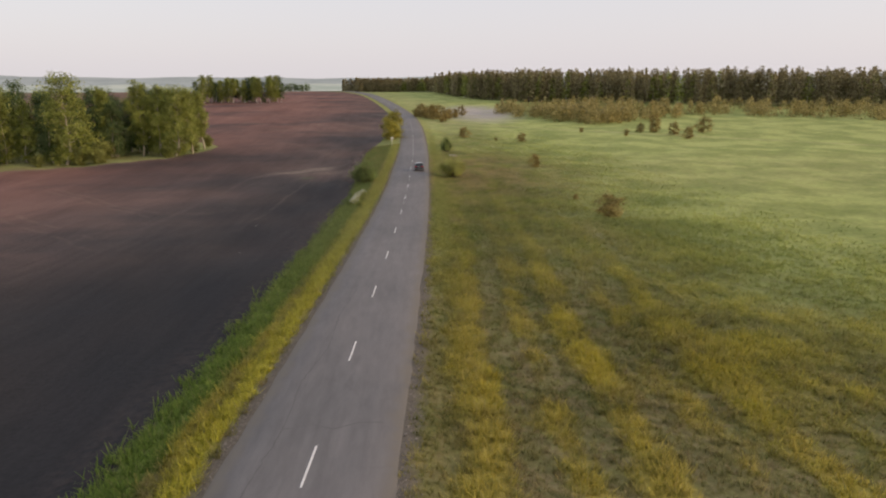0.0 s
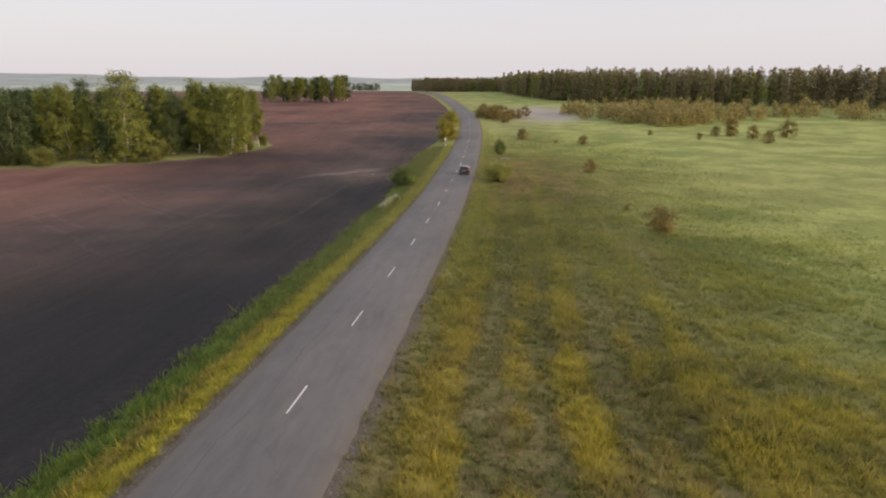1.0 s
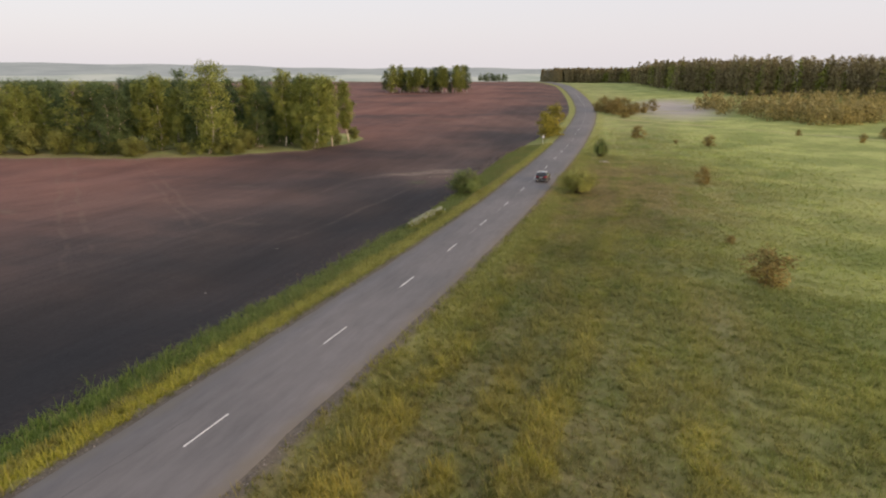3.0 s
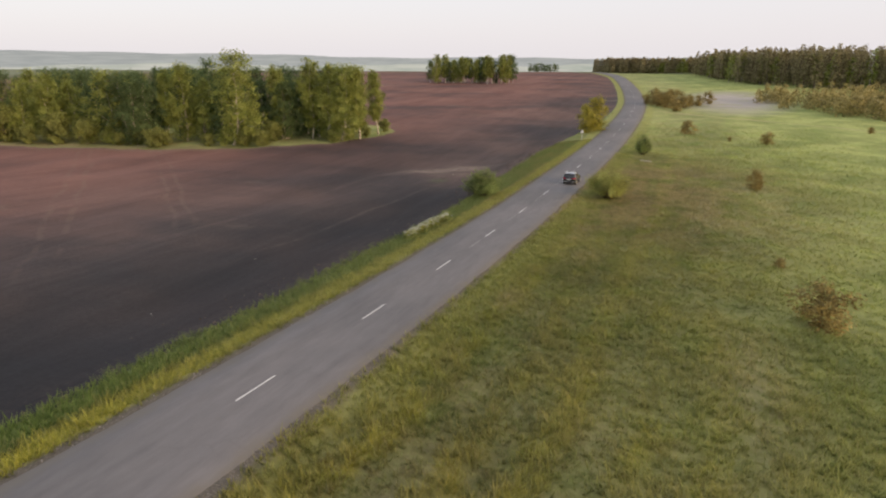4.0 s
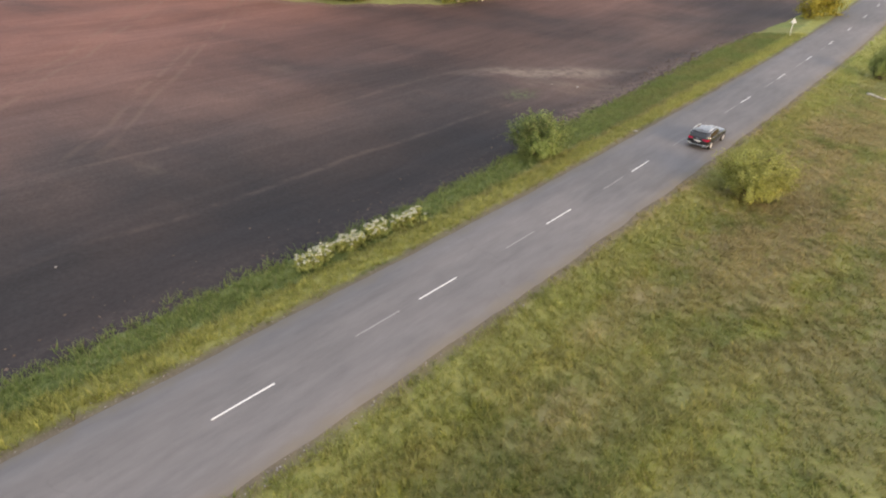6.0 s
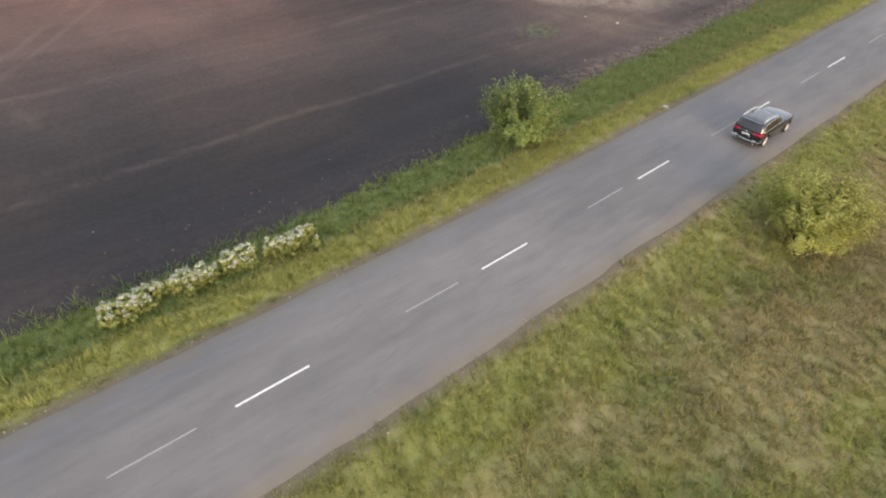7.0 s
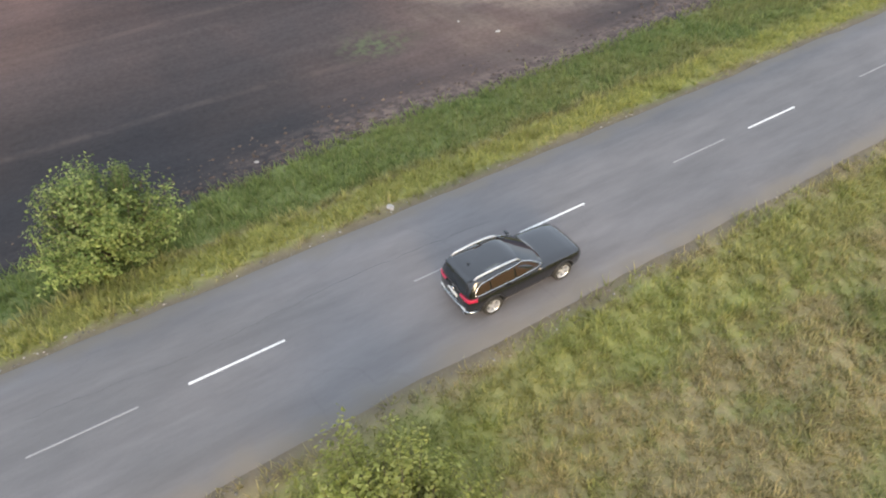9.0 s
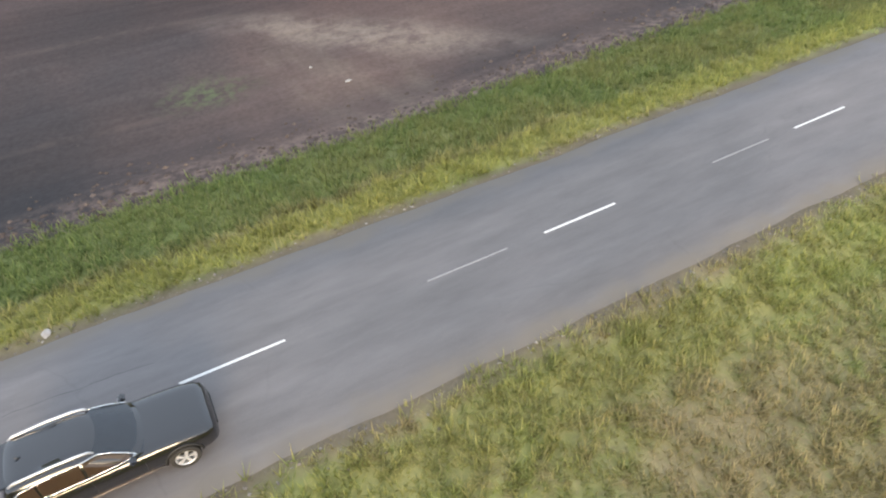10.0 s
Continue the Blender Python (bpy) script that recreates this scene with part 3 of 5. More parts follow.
# ---- far hills ----
def backdrop(name, label, dist, low, tall, dark, light, seed):
    """A ridge of far country in haze, all along the horizon."""
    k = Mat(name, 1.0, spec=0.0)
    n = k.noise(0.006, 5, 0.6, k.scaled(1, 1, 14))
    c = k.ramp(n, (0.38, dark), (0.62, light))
    # far haze put into the colour, and the ridge glows by itself
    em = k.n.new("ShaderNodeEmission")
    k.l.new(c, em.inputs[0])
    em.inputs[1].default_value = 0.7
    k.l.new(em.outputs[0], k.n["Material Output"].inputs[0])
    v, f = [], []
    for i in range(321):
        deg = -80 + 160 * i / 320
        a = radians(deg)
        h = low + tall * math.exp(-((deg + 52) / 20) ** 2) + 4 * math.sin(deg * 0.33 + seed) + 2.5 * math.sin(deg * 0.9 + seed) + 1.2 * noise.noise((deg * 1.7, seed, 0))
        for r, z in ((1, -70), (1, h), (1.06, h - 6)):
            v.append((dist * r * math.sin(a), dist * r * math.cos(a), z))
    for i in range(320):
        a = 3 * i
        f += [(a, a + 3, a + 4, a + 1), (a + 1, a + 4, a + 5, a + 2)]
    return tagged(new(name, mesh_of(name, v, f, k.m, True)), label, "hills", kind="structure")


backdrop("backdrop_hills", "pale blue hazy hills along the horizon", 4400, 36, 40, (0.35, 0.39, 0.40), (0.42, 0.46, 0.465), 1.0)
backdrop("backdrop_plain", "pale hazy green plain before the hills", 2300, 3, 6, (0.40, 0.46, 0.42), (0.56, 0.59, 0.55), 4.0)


# ---- trees ----
def tree_meshes(seed, h, spread, base, leafmat, barkmat, clumps, per, leaf, lean=0.0, trunk_r=0.17, taper=1.0, shoots=0):
    """Trunk, branches and crown of one tree."""
    rng = np.random.default_rng(seed)
    bend = rng.normal(0, 0.35, (6, 2)).cumsum(axis=0) * h / 20
    pts = [(0, 0, -0.3)] + [(bend[i][0] + lean * (i + 1) / 6, bend[i][1], h * 0.93 * (i + 1) / 6) for i in range(6)]
    rad = [trunk_r * (1 - 0.92 * i / 6) * (1.25 if i == 0 else 1) for i in range(7)]
    tv, tf = tube(pts, rad, 8)
    P = np.array(pts)
    limbs, cent = [], []
    lobes = max(14, clumps // 11)
    for i in range(lobes):
        # leafy lobes, each on a limb of its own, with gaps between them
        t = base + (0.98 - base) * (i + rng.uniform(0, 1)) / lobes
        z = h * t
        c = np.array([np.interp(z, P[:, 2], P[:, 0]), np.interp(z, P[:, 2], P[:, 1]), z])
        s = (t - base) / (1 - base)
        prof = (math.sin(math.pi * min(1, s * 0.79 + 0.16)) ** 0.75) * (1.05 - 0.25 * s) * taper + (1 - taper) * (1 - s)
        az = i * 2.39996 + rng.uniform(-0.5, 0.5)
        lobe = 1 + 0.28 * math.sin(az * 2 + seed) + 0.22 * math.sin(az * 3 + s * 9 + seed * 2)
        r = spread * prof * lobe * math.sqrt(rng.uniform(0.10, 1.0))
        tip = c + np.array([math.cos(az) * r, math.sin(az) * r, rng.normal(0, 0.015 * h) + 0.15 * r])
        size = spread * rng.uniform(0.11, 0.22)
        cent += list(tip + rng.normal(0, 1, (clumps // lobes, 3)) * np.array([size, size, size * 0.75]))
        if i % 2 == 0 and r > 0.3:
            root = c - np.array([0, 0, min(z * 0.5, 0.55 * r)])
            mid = (root + tip) / 2 + np.array([0, 0, 0.10 * r])
            b = max(0.02, trunk_r * 0.32 * (1 - 0.6 * t))
            limbs.append(tube([root, mid, tip], [b, b * 0.6, b * 0.2], 5))
    for i in range(shoots):
        az, t0 = rng.uniform(0, 2 * math.pi), rng.uniform(0.25, 0.7)
        root = np.array([math.cos(az), math.sin(az), 0]) * spread * 0.35 + np.array([0, 0, h * t0 * 0.6])
        tip = np.array([math.cos(az), math.sin(az), 0]) * spread * rng.uniform(0.5, 1.12) + np.array([0, 0, h * rng.uniform(0.75, 1.08) * (1.05 - 0.25 * abs(math.sin(az)))])
        limbs.append(tube([root, (root + tip) / 2 + np.array([0, 0, -0.04 * h]), tip], [0.016, 0.011, 0.004], 5))
        cent += [root + (tip - root) * k for k in np.linspace(0.45, 1.0, 7)]
    cent = np.array(cent)
    q = leaves(rng, cent, leaf, np.array([1, 1, 0.75]) * leaf * 2.1, per)
    q = q[q[:, :, 2].min(axis=1) > 0.05]
    zc = q[:, :, 2].mean(axis=1)
    out = outward(q, np.interp(zc, P[:, 2], P[:, 0]), np.interp(zc, P[:, 2], P[:, 1]), h * base, h, rng)
    return (mesh_of("trunk", tv, tf, barkmat, True), mesh_of("bough", *joined(limbs), barkmat, True), quads_mesh("crown", slim(q), leafmat, 3, out))


class Kind:
    """A kind of plant with a few variants; each placing copies a variant."""

    def __init__(self, name, label, category, group, makers):
        self.name, self.label, self.category, self.group = name, label, category, group
        self.makers, self.first, self.count = makers, {}, 0

    def place(self, x, y, h, variant, turn=0.0, label="", width=1.0, sink=0.05):
        make, nominal = self.makers[variant % len(self.makers)]
        m = pose(x, y, ground_at(x, y) - sink, 0, 0, turn) @ Matrix.Diagonal((h / nominal * width, h / nominal * width, h / nominal, 1))
        key = variant % len(self.makers)
        if key not in self.first:
            ob = thing(self.name, self.label, self.category, group=self.group)
            for nm, me in zip(("trunk", "bough", "crown"), make()):
                tagged(part(nm, me, ob), kind="stuff" if nm != "trunk" else "")
            ob.matrix_basis = m
            self.first[key] = ob
        else:
            src = self.first[key]
            keep = src.scale.copy()
            ob = copy_thing(src, m @ Matrix.Diagonal((1 / keep.x, 1 / keep.y, 1 / keep.z, 1)))
        if label:
            ob["label"] = label
        return ob


BIRCH = Kind("birch_tree", "tall birch with white trunk and yellow-green crown", "tree", "birches of the field grove",
             [(lambda s=s, sp=sp, b=b: tree_meshes(s, 18.0, sp, b, LEAF_BIRCH, BARK_BIRCH, 700, 15, 0.20, trunk_r=0.25), 18.0)
              for s, sp, b in ((11, 3.9, 0.05), (12, 3.3, 0.17), (13, 4.6, 0.02), (14, 2.8, 0.24), (15, 3.3, 0.32))])
DARKTREE = Kind("aspen_tree", "tall dark green leafy tree in the grove", "tree", "dark trees of the field grove",
                [(lambda s=s, sp=sp, b=b: tree_meshes(s, 18.0, sp, b, LEAF_DARK, BARK_BIRCH, 560, 15, 0.20, trunk_r=0.25), 18.0)
                 for s, sp, b in ((21, 4.0, 0.06), (22, 3.5, 0.14), (23, 4.4, 0.04))])
LEAF_GROVE = leaf_material("grove_shrub_leaves", (0.140, 0.160, 0.048), (0.225, 0.245, 0.072), (0.325, 0.332, 0.108), 0.4)
SHRUB = Kind("shrub", "rounded leafy green shrub", "shrub", "shrubs along the grove",
             [(lambda s=s: tree_meshes(s, 4.0, 2.1, 0.05, LEAF_GROVE, BARK_DARK, 190, 18, 0.13, trunk_r=0.06, shoots=8), 4.0) for s in (31, 32)])

rng = np.random.default_rng(77)
GROVE_FRONT = [(-156.0, 125.6, 17.1, 0), (-149.2, 132.9, 16.4, 5), (-152.3, 144.7, 16.1, 1), (-119.8, 131.9, 18.1, 2), (-114.7, 138.9, 17.4, 5),
               (-105.4, 140.4, 19.5, 0), (-107.5, 148.6, 20.0, 6), (-89.6, 139.3, 22.4, 2), (-94.4, 153.5, 18.3, 5), (-84.1, 152.7, 18.6, 3),
               (-76.7, 155.6, 20.0, 1), (-72.4, 156.6, 19.2, 0), (-67.5, 154.5, 18.9, 2), (-110.6, 139.0, 17.8, 3), (-63.9, 158.3, 18.0, 1), (-64.1, 169.2, 17.0, 3)]
for i, (x, y, h, kind) in enumerate(GROVE_FRONT):
    deep = 0 if kind < 4 else 6.5
    (BIRCH if kind < 4 else DARKTREE).place(x - deep * 0.45, y + deep, h, kind % 4, turn=i * 67, width=1.10 if kind == 2 else 0.90)
n = 0
while n < 84:
    x, y = rng.uniform(-175, -64), rng.uniform(122, 190)
    d = float(inside(GROVE, np.array(x), np.array(y)))
    if 7 < d < 24:
        (DARKTREE if rng.random() < 0.85 else BIRCH).place(x, y, rng.uniform(14.5, 18.0), (0, 2)[int(rng.integers(0, 2))], turn=rng.uniform(0, 360))
        n += 1
for i, (x, y, h) in enumerate([(-135.8, 126.7, 7.5), (-128.1, 129.6, 6.3), (-151.1, 123.5, 9.5), (-114.5, 132.5, 4.2), (-106.5, 134.1, 3.5), (-122.6, 131.8, 4.0),
                               (-83.9, 148.5, 4.9), (-64.8, 174.4, 3.4), (-110, 131.5, 3.6), (-118, 130.5, 3.4), (-86, 139.5, 4.2), (-69, 153, 3.4), (-142, 123, 4.6)]):
    SHRUB.place(x, y, h, i, turn=i * 91)

n = 0
while n < 9:
    x, y = rng.uniform(-172, -62), rng.uniform(114, 176)
    if 0.8 < float(inside(GROVE, np.array(x), np.array(y))) < 6:
        SHRUB.place(x, y, rng.uniform(1.8, 4.6), n, turn=n * 53, width=rng.uniform(0.9, 1.4))
        n += 1

# the second, farther grove on the field
for i in range(26):
    x = -139 + 2.05 * i + rng.uniform(-0.7, 0.7)
    kind, word = (BIRCH, "distant birch in a small clump on the field") if i % 5 else (DARKTREE, "distant dark tree in a small clump on the field")
    kind.place(x, 379 + rng.uniform(0, 12), rng.uniform(12.0, 17.5), (1, 3, 0, 1, 4, 3, 2)[i % 7], turn=i * 53, label=word, width=0.95)


def woods(name, label, spots, mats, seed, per=70, card=0.8, crown=0.25, cone=0.6):
    """Many far trees as one mesh: crowns of cards on thin trunks."""
    rng = np.random.default_rng(seed)
    co, trunks = [], []
    for x, y, h, r in spots:
        t = rng.uniform(crown, 1.0, per) ** 0.9
        a = rng.uniform(0, 2 * np.pi, per)
        s = (t - crown) / (1 - crown)
        rr = r * ((1 - s) * cone + (1 - cone) * np.sqrt(np.clip(1 - (2 * s - 0.8) ** 2 * 0.6, 0.05, 1))) * np.sqrt(rng.uniform(0.15, 1, per))
        z0 = ground_at(x, y)
        co.append(np.stack([x + np.cos(a) * rr, y + np.sin(a) * rr, z0 + t * h], 1))
        w = h * 0.009
        for dx, dy in ((w, 0), (0, w)):
            trunks.append([(x - dx, y - dy, z0 - 0.2), (x + dx, y + dy, z0 - 0.2), (x + dx * 0.4, y + dy * 0.4, z0 + h * 0.75), (x - dx * 0.4, y - dy * 0.4, z0 + h * 0.75)])
    c = np.concatenate(co)
    q = leaves(rng, c, card, card * 0.3, 1)
    ax = np.repeat(np.array([sp[0] for sp in spots]), per)
    ay = np.repeat(np.array([sp[1] for sp in spots]), per)
    zg = np.repeat(np.array([ground_at(sp[0], sp[1]) for sp in spots]), per)
    hh = np.repeat(np.array([sp[2] for sp in spots]), per)
    out = outward(q, ax, ay, zg, zg + hh, rng)
    ob = tagged(thing(name, label, "woods"), kind="stuff")
    part("crowns", quads_mesh("crowns", slim(q), mats[0], 3, out), ob)
    part("trunks", quads_mesh("trunks", np.array(trunks), mats[1]), ob)
    return ob


FOREST_LINE = [(-86, 612), (-58, 568), (-20, 560), (12, 545), (22, 470), (42, 415), (70, 386), (120, 365), (200, 335), (300, 290), (440, 220)]


def along(line, n, depth, rng, jitter=3.0):
    seg = [math.dist(a, b) for a, b in zip(line, line[1:])]
    out = []
    for i in range(n):
        d = rng.uniform(0, sum(seg))
        for (a, b), L in zip(zip(line, line[1:]), seg):
            if d <= L:
                break
            d -= L
        t = d / L
        nx, ny = -(b[1] - a[1]) / L, (b[0] - a[0]) / L
        o = rng.uniform(0, 1) ** 1.5 * depth
        out.append((a[0] + (b[0] - a[0]) * t + nx * o + rng.normal(0, jitter), a[1] + (b[1] - a[1]) * t + ny * o + rng.normal(0, jitter)))
    return out


rng = np.random.default_rng(9)
def rise(y):
    return float(np.interp(y, [380, 500, 560], [1.0, 0.82, 0.62]))


spots = [(x, y, rng.triangular(14.5, 18.5, 22.5) * rise(y), rng.uniform(2.4, 4.2) * rise(y)) for x, y in along(FOREST_LINE, 1750, 60, rng) if x > float(road_x(y)) + 9]
woods("forest", "dark mixed pine and birch forest behind the meadow", spots, (LEAF_PINE, BARK_DARK), 4, per=270, card=0.56, crown=0.06, cone=0.55)
spots = [(x, y, rng.uniform(13, 19) * rise(y), rng.uniform(2.6, 3.6)) for x, y in along(FOREST_LINE[2:], 110, 10, rng)]
woods("forest_edge", "lighter birches along the edge of the forest", spots, (LEAF_BIRCH, BARK_BIRCH), 5, per=150, card=0.75, crown=0.12, cone=0.35)
spots = [(-131 + 1.5 * i + rng.uniform(-0.6, 0.6), 588 + rng.uniform(0, 5), rng.uniform(5.5, 8.0), rng.uniform(1.6, 2.4)) for i in range(17)]
woods("far_copse", "small hazy copse beyond the crest of the field", spots, (LEAF_DARK, BARK_DARK), 8, per=90, card=0.6, crown=0.08, cone=0.3)
YOUNG_LINE = [(38, 300), (52, 268), (68, 234), (84, 236), (98, 256), (138, 282), (190, 252), (250, 216), (330, 170)]
spots = [(x, y, rng.uniform(4.0, 7.5), rng.uniform(2.2, 3.3)) for x, y in along(YOUNG_LINE, 520, 60, rng, 2.0)]
woods("young_pines", "thicket of low olive young pines before the forest", spots, (LEAF_OLIVE, BARK_DARK), 6, per=150, card=0.42, crown=0.04, cone=0.5)

# ---- bushes of the meadow and the verges ----
OLIVE = Kind("young_pine", "small round olive-brown young pine", "young pine", "young pines on the meadow",
             [(lambda s=s: tree_meshes(s, 3.0, 1.5, 0.03, LEAF_OLIVE_DARK, BARK_DARK, 150, 14, 0.11, trunk_r=0.06), 3.0) for s in (41, 42)])
for i, (x, y, h, w) in enumerate([(16.1, 186, 3.4, 1.2), (33.6, 175, 2.7, 1.15), (27.7, 115.4, 2.9, 0.95), (28.7, 59.5, 3.0, 1.35), (27.5, 74.3, 0.9, 1.3), (25.8, 177.7, 1.1, 1.2),
                                  (59.3, 202.5, 1.7, 1.1), (72, 191, 2.2, 1), (80.4, 202, 3.2, 1), (84.7, 200, 6.2, 0.8), (88.5, 191, 4.2, 0.9), (89.4, 181, 3.9, 1), (101.6, 198, 5.4, 1),
                                  (3, 264, 4.6, 1.1), (7, 258, 5.0, 1.0), (10.4, 247, 3.6, 1.1), (14, 268, 4.2, 1.0), (17, 273, 3.8, 1.1), (6.5, 276, 5.2, 1.0), (-1.2, 268, 3.6, 1), (1.5, 272, 5.6, 1.1), (4.8, 268, 5.0, 1.2), (9.2, 271, 5.4, 1.1), (12.2, 261, 4.4, 1.1), (20.5, 279, 4.6, 0.9)]):
    OLIVE.place(x, y, h, i, turn=i * 77, width=w)
GOLD = Kind("roadside_willow", "golden-green leafy willow beside the road", "tree", "willows beside the road",
            [(lambda: tree_meshes(51, 8.5, 3.0, 0.05, LEAF_GOLD, BARK_DARK, 330, 14, 0.2, trunk_r=0.12), 8.5)])
GOLD.place(-7.0, 184, 8.6, 0, width=1.05)
GOLD.place(-8.6, 180.5, 6.6, 0, turn=120, label="smaller olive willow beside the golden one")
LEAF_VERGE = leaf_material("verge_leaves", (0.100, 0.150, 0.048), (0.200, 0.262, 0.082), (0.340, 0.390, 0.150), 0.48)

LEAF_MEADOW = leaf_material("meadow_bush_leaves", (0.265, 0.285, 0.084), (0.390, 0.405, 0.122), (0.510, 0.510, 0.190), 0.6)


def bush_meshes(seed, h, spread, stems, bare, leaf, per, flat=0.6, mat=None):
    """A many-stemmed bush: stems fan out from one root, leafy towards their pointed ends."""
    rng = np.random.default_rng(seed)
    limbs, cent, size = [], [], []
    for i in range(stems):
        az = 2 * math.pi * (i * 0.618 + rng.uniform(-0.08, 0.08))
        up = (i + 0.5) / stems
        reach = spread * math.sqrt(1 - up ** 2) * rng.uniform(0.75, 1.12) * (1 + 0.16 * math.sin(az * 3 + seed))
        top = h * (flat * up ** 0.8 + (1 - flat)) * rng.uniform(0.72, 1.06)
        root = np.array([math.cos(az), math.sin(az), 0]) * 0.14 * spread * rng.uniform(0.2, 1)
        tip = np.array([math.cos(az) * reach, math.sin(az) * reach, top])
        mid = root * 0.5 + tip * 0.5 + np.array([0, 0, -0.06 * h * (1 - up)]) + rng.normal(0, 0.04 * spread, 3)
        curve = [(1 - t) ** 2 * root + 2 * t * (1 - t) * mid + t * t * tip for t in np.linspace(0, 1, 6)]
        limbs.append(tube([tuple(p) for p in curve], [0.022, 0.018, 0.014, 0.010, 0.007, 0.003], 5))
        for t in np.linspace(bare, 1.0, 9):
            p = (1 - t) ** 2 * root + 2 * t * (1 - t) * mid + t * t * tip
            cent.append(p + rng.normal(0, 0.05 * spread * (1.15 - t), 3))
    cent = np.array(cent)
    q = leaves(rng, cent, leaf, np.array([1, 1, 1]) * leaf * 2.0, per)
    q = q[q[:, :, 2].min(axis=1) > 0.04]
    out = outward(q, 0.0, 0.0, 0.0, h, rng)
    trunk = tube([(0, 0, -0.2), (0.02, 0, 0.12), (0.03, 0.02, 0.4)], [0.10, 0.07, 0.03], 8)
    return (mesh_of("trunk", *trunk, BARK_DARK, True), mesh_of("bough", *joined(limbs), BARK_DARK, True), quads_mesh("crown", q, mat or LEAF_VERGE, 4, out))


VERGE = Kind("verge_bush", "bright green leafy bush in the weedy verge", "bush", "bushes beside the asphalt",
             [(lambda: bush_meshes(61, 3.2, 1.95, 170, 0.50, 0.052, 11, 0.66), 3.2), (lambda: bush_meshes(62, 3.9, 2.45, 210, 0.52, 0.058, 12, 0.50, LEAF_MEADOW), 3.9)])
VERGE.place(-8.6, 95.8, 4.0, 0, width=1.12)
VERGE.place(8.6, 99.5, 4.1, 1, label="wide green leafy bush on the meadow side of the road", width=1.16)
VERGE.place(8.8, 146.0, 4.2, 0, turn=200, label="slim dark green bush beside a fallen log", width=0.62)


# ---- road sign, log, stone ----
ZINC = plain_material("galvanised_steel", (0.55, 0.55, 0.54), 0.45, 0.7, 0.12, 6.0)
SIGN_WHITE = plain_material("sign_white", (0.78, 0.77, 0.74), 0.5, 0, 0.08, 5.0)


def road_sign(x, y):
    ob = thing("road_sign", "triangular road sign on a white post in the verge", "road sign", (x, y, ground_at(x, y)))
    part("post", mesh_of("post", *tube([(0, 0, -0.3), (0, 0, 1.2), (0, 0, 2.5)], [0.045, 0.042, 0.042], 10), SIGN_WHITE, True), ob)
    bm = bmesh.new()
    pts = []
    for k in range(3):
        a = math.pi / 2 + k * 2 * math.pi / 3
        for d in (-0.12, 0.12):
            pts.append((0.45 * math.cos(a + d), 0.45 * math.sin(a + d)))
    lo = [bm.verts.new((px, 0.055, 2.2 + pz)) for px, pz in pts]
    hi = [bm.verts.new((px, 0.075, 2.2 + pz)) for px, pz in pts]
    bm.faces.new(lo)
    bm.faces.new(hi[::-1])
    for k in range(6):
        bm.faces.new((lo[k], hi[k], hi[(k + 1) % 6], lo[(k + 1) % 6]))
    bmesh.ops.recalc_face_normals(bm, faces=bm.faces)
    me = bpy.data.meshes.new("plate")
    bm.to_mesh(me)
    me.materials.append(SIGN_WHITE)
    part("plate", me, ob, "pale back of a triangular plate")
    for z in (2.05, 2.35):
        part("clamp", mesh_of("clamp", *tube([(-0.08, 0.05, z), (0.08, 0.05, z)], [0.02, 0.02], 6), ZINC), ob)


road_sign(-6.8, 163.6)


def fallen_log(x, y, turn):
    rng = np.random.default_rng(8)
    ob = thing("fallen_log", "pale bleached fallen log lying in the grass", "log", (x, y, ground_at(x, y) + 0.16), turn=turn)
    pts = [(-1.3, 0, 0), (-0.6, 0.06, 0.02), (0.2, 0.02, 0.04), (1.2, 0.1, 0.1)]
    part("stem", mesh_of("stem", *tube(pts, [0.16, 0.15, 0.13, 0.08], 9), BARK_BIRCH, True), ob)
    part("snag", mesh_of("snag", *tube([(0.3, 0.03, 0.1), (0.5, 0.1, 0.42)], [0.05, 0.02], 6), BARK_BIRCH, True), ob)


fallen_log(10.2, 136.7, -35)


def lump(name, rng, size, flat, mat):
    bm = bmesh.new()
    bmesh.ops.create_icosphere(bm, subdivisions=2, radius=1)
    for v in bm.verts:
        k = 1 + 0.3 * noise.noise(v.co * 1.7 + Vector((rng.uniform(0, 40), 0, 0)) * 0 + Vector((size * 37, 0, 0)))
        v.co = Vector((v.co.x * size * k, v.co.y * size * 0.75 * k, v.co.z * size * flat * k))
    me = bpy.data.meshes.new(name)
    bm.to_mesh(me)
    me.materials.append(mat)
    return me


STONE = plain_material("pale_stone", (0.36, 0.33, 0.30), 0.85, 0, 0.25, 9.0)
rng = np.random.default_rng(15)
# the first, by the asphalt, stands for a flat pale scrap of litter
for x, y, r in ((-4.25, 105.8, 0.20), (-19.8, 121.9, 0.20), (-22.8, 120.6, 0.13), (-12.4, 102.6, 0.13), (-18.5, 45.0, 0.10), (-20.5, 60.0, 0.09)):
    st = new("stone", lump("stone", rng, r, 0.24, STONE))
    st.matrix_basis = pose(x, y, ground_at(x, y) + r * 0.25, 0, 0, x * 40)
    tagged(st, "pale rough stone lying on the ground", "stone", "loose pale stones")


# ---- white-flowering plants along the verge ----
PETAL = leaf_material("white_blossom", (0.36, 0.40, 0.30), (0.48, 0.51, 0.42), (0.64, 0.65, 0.58), 0.2)


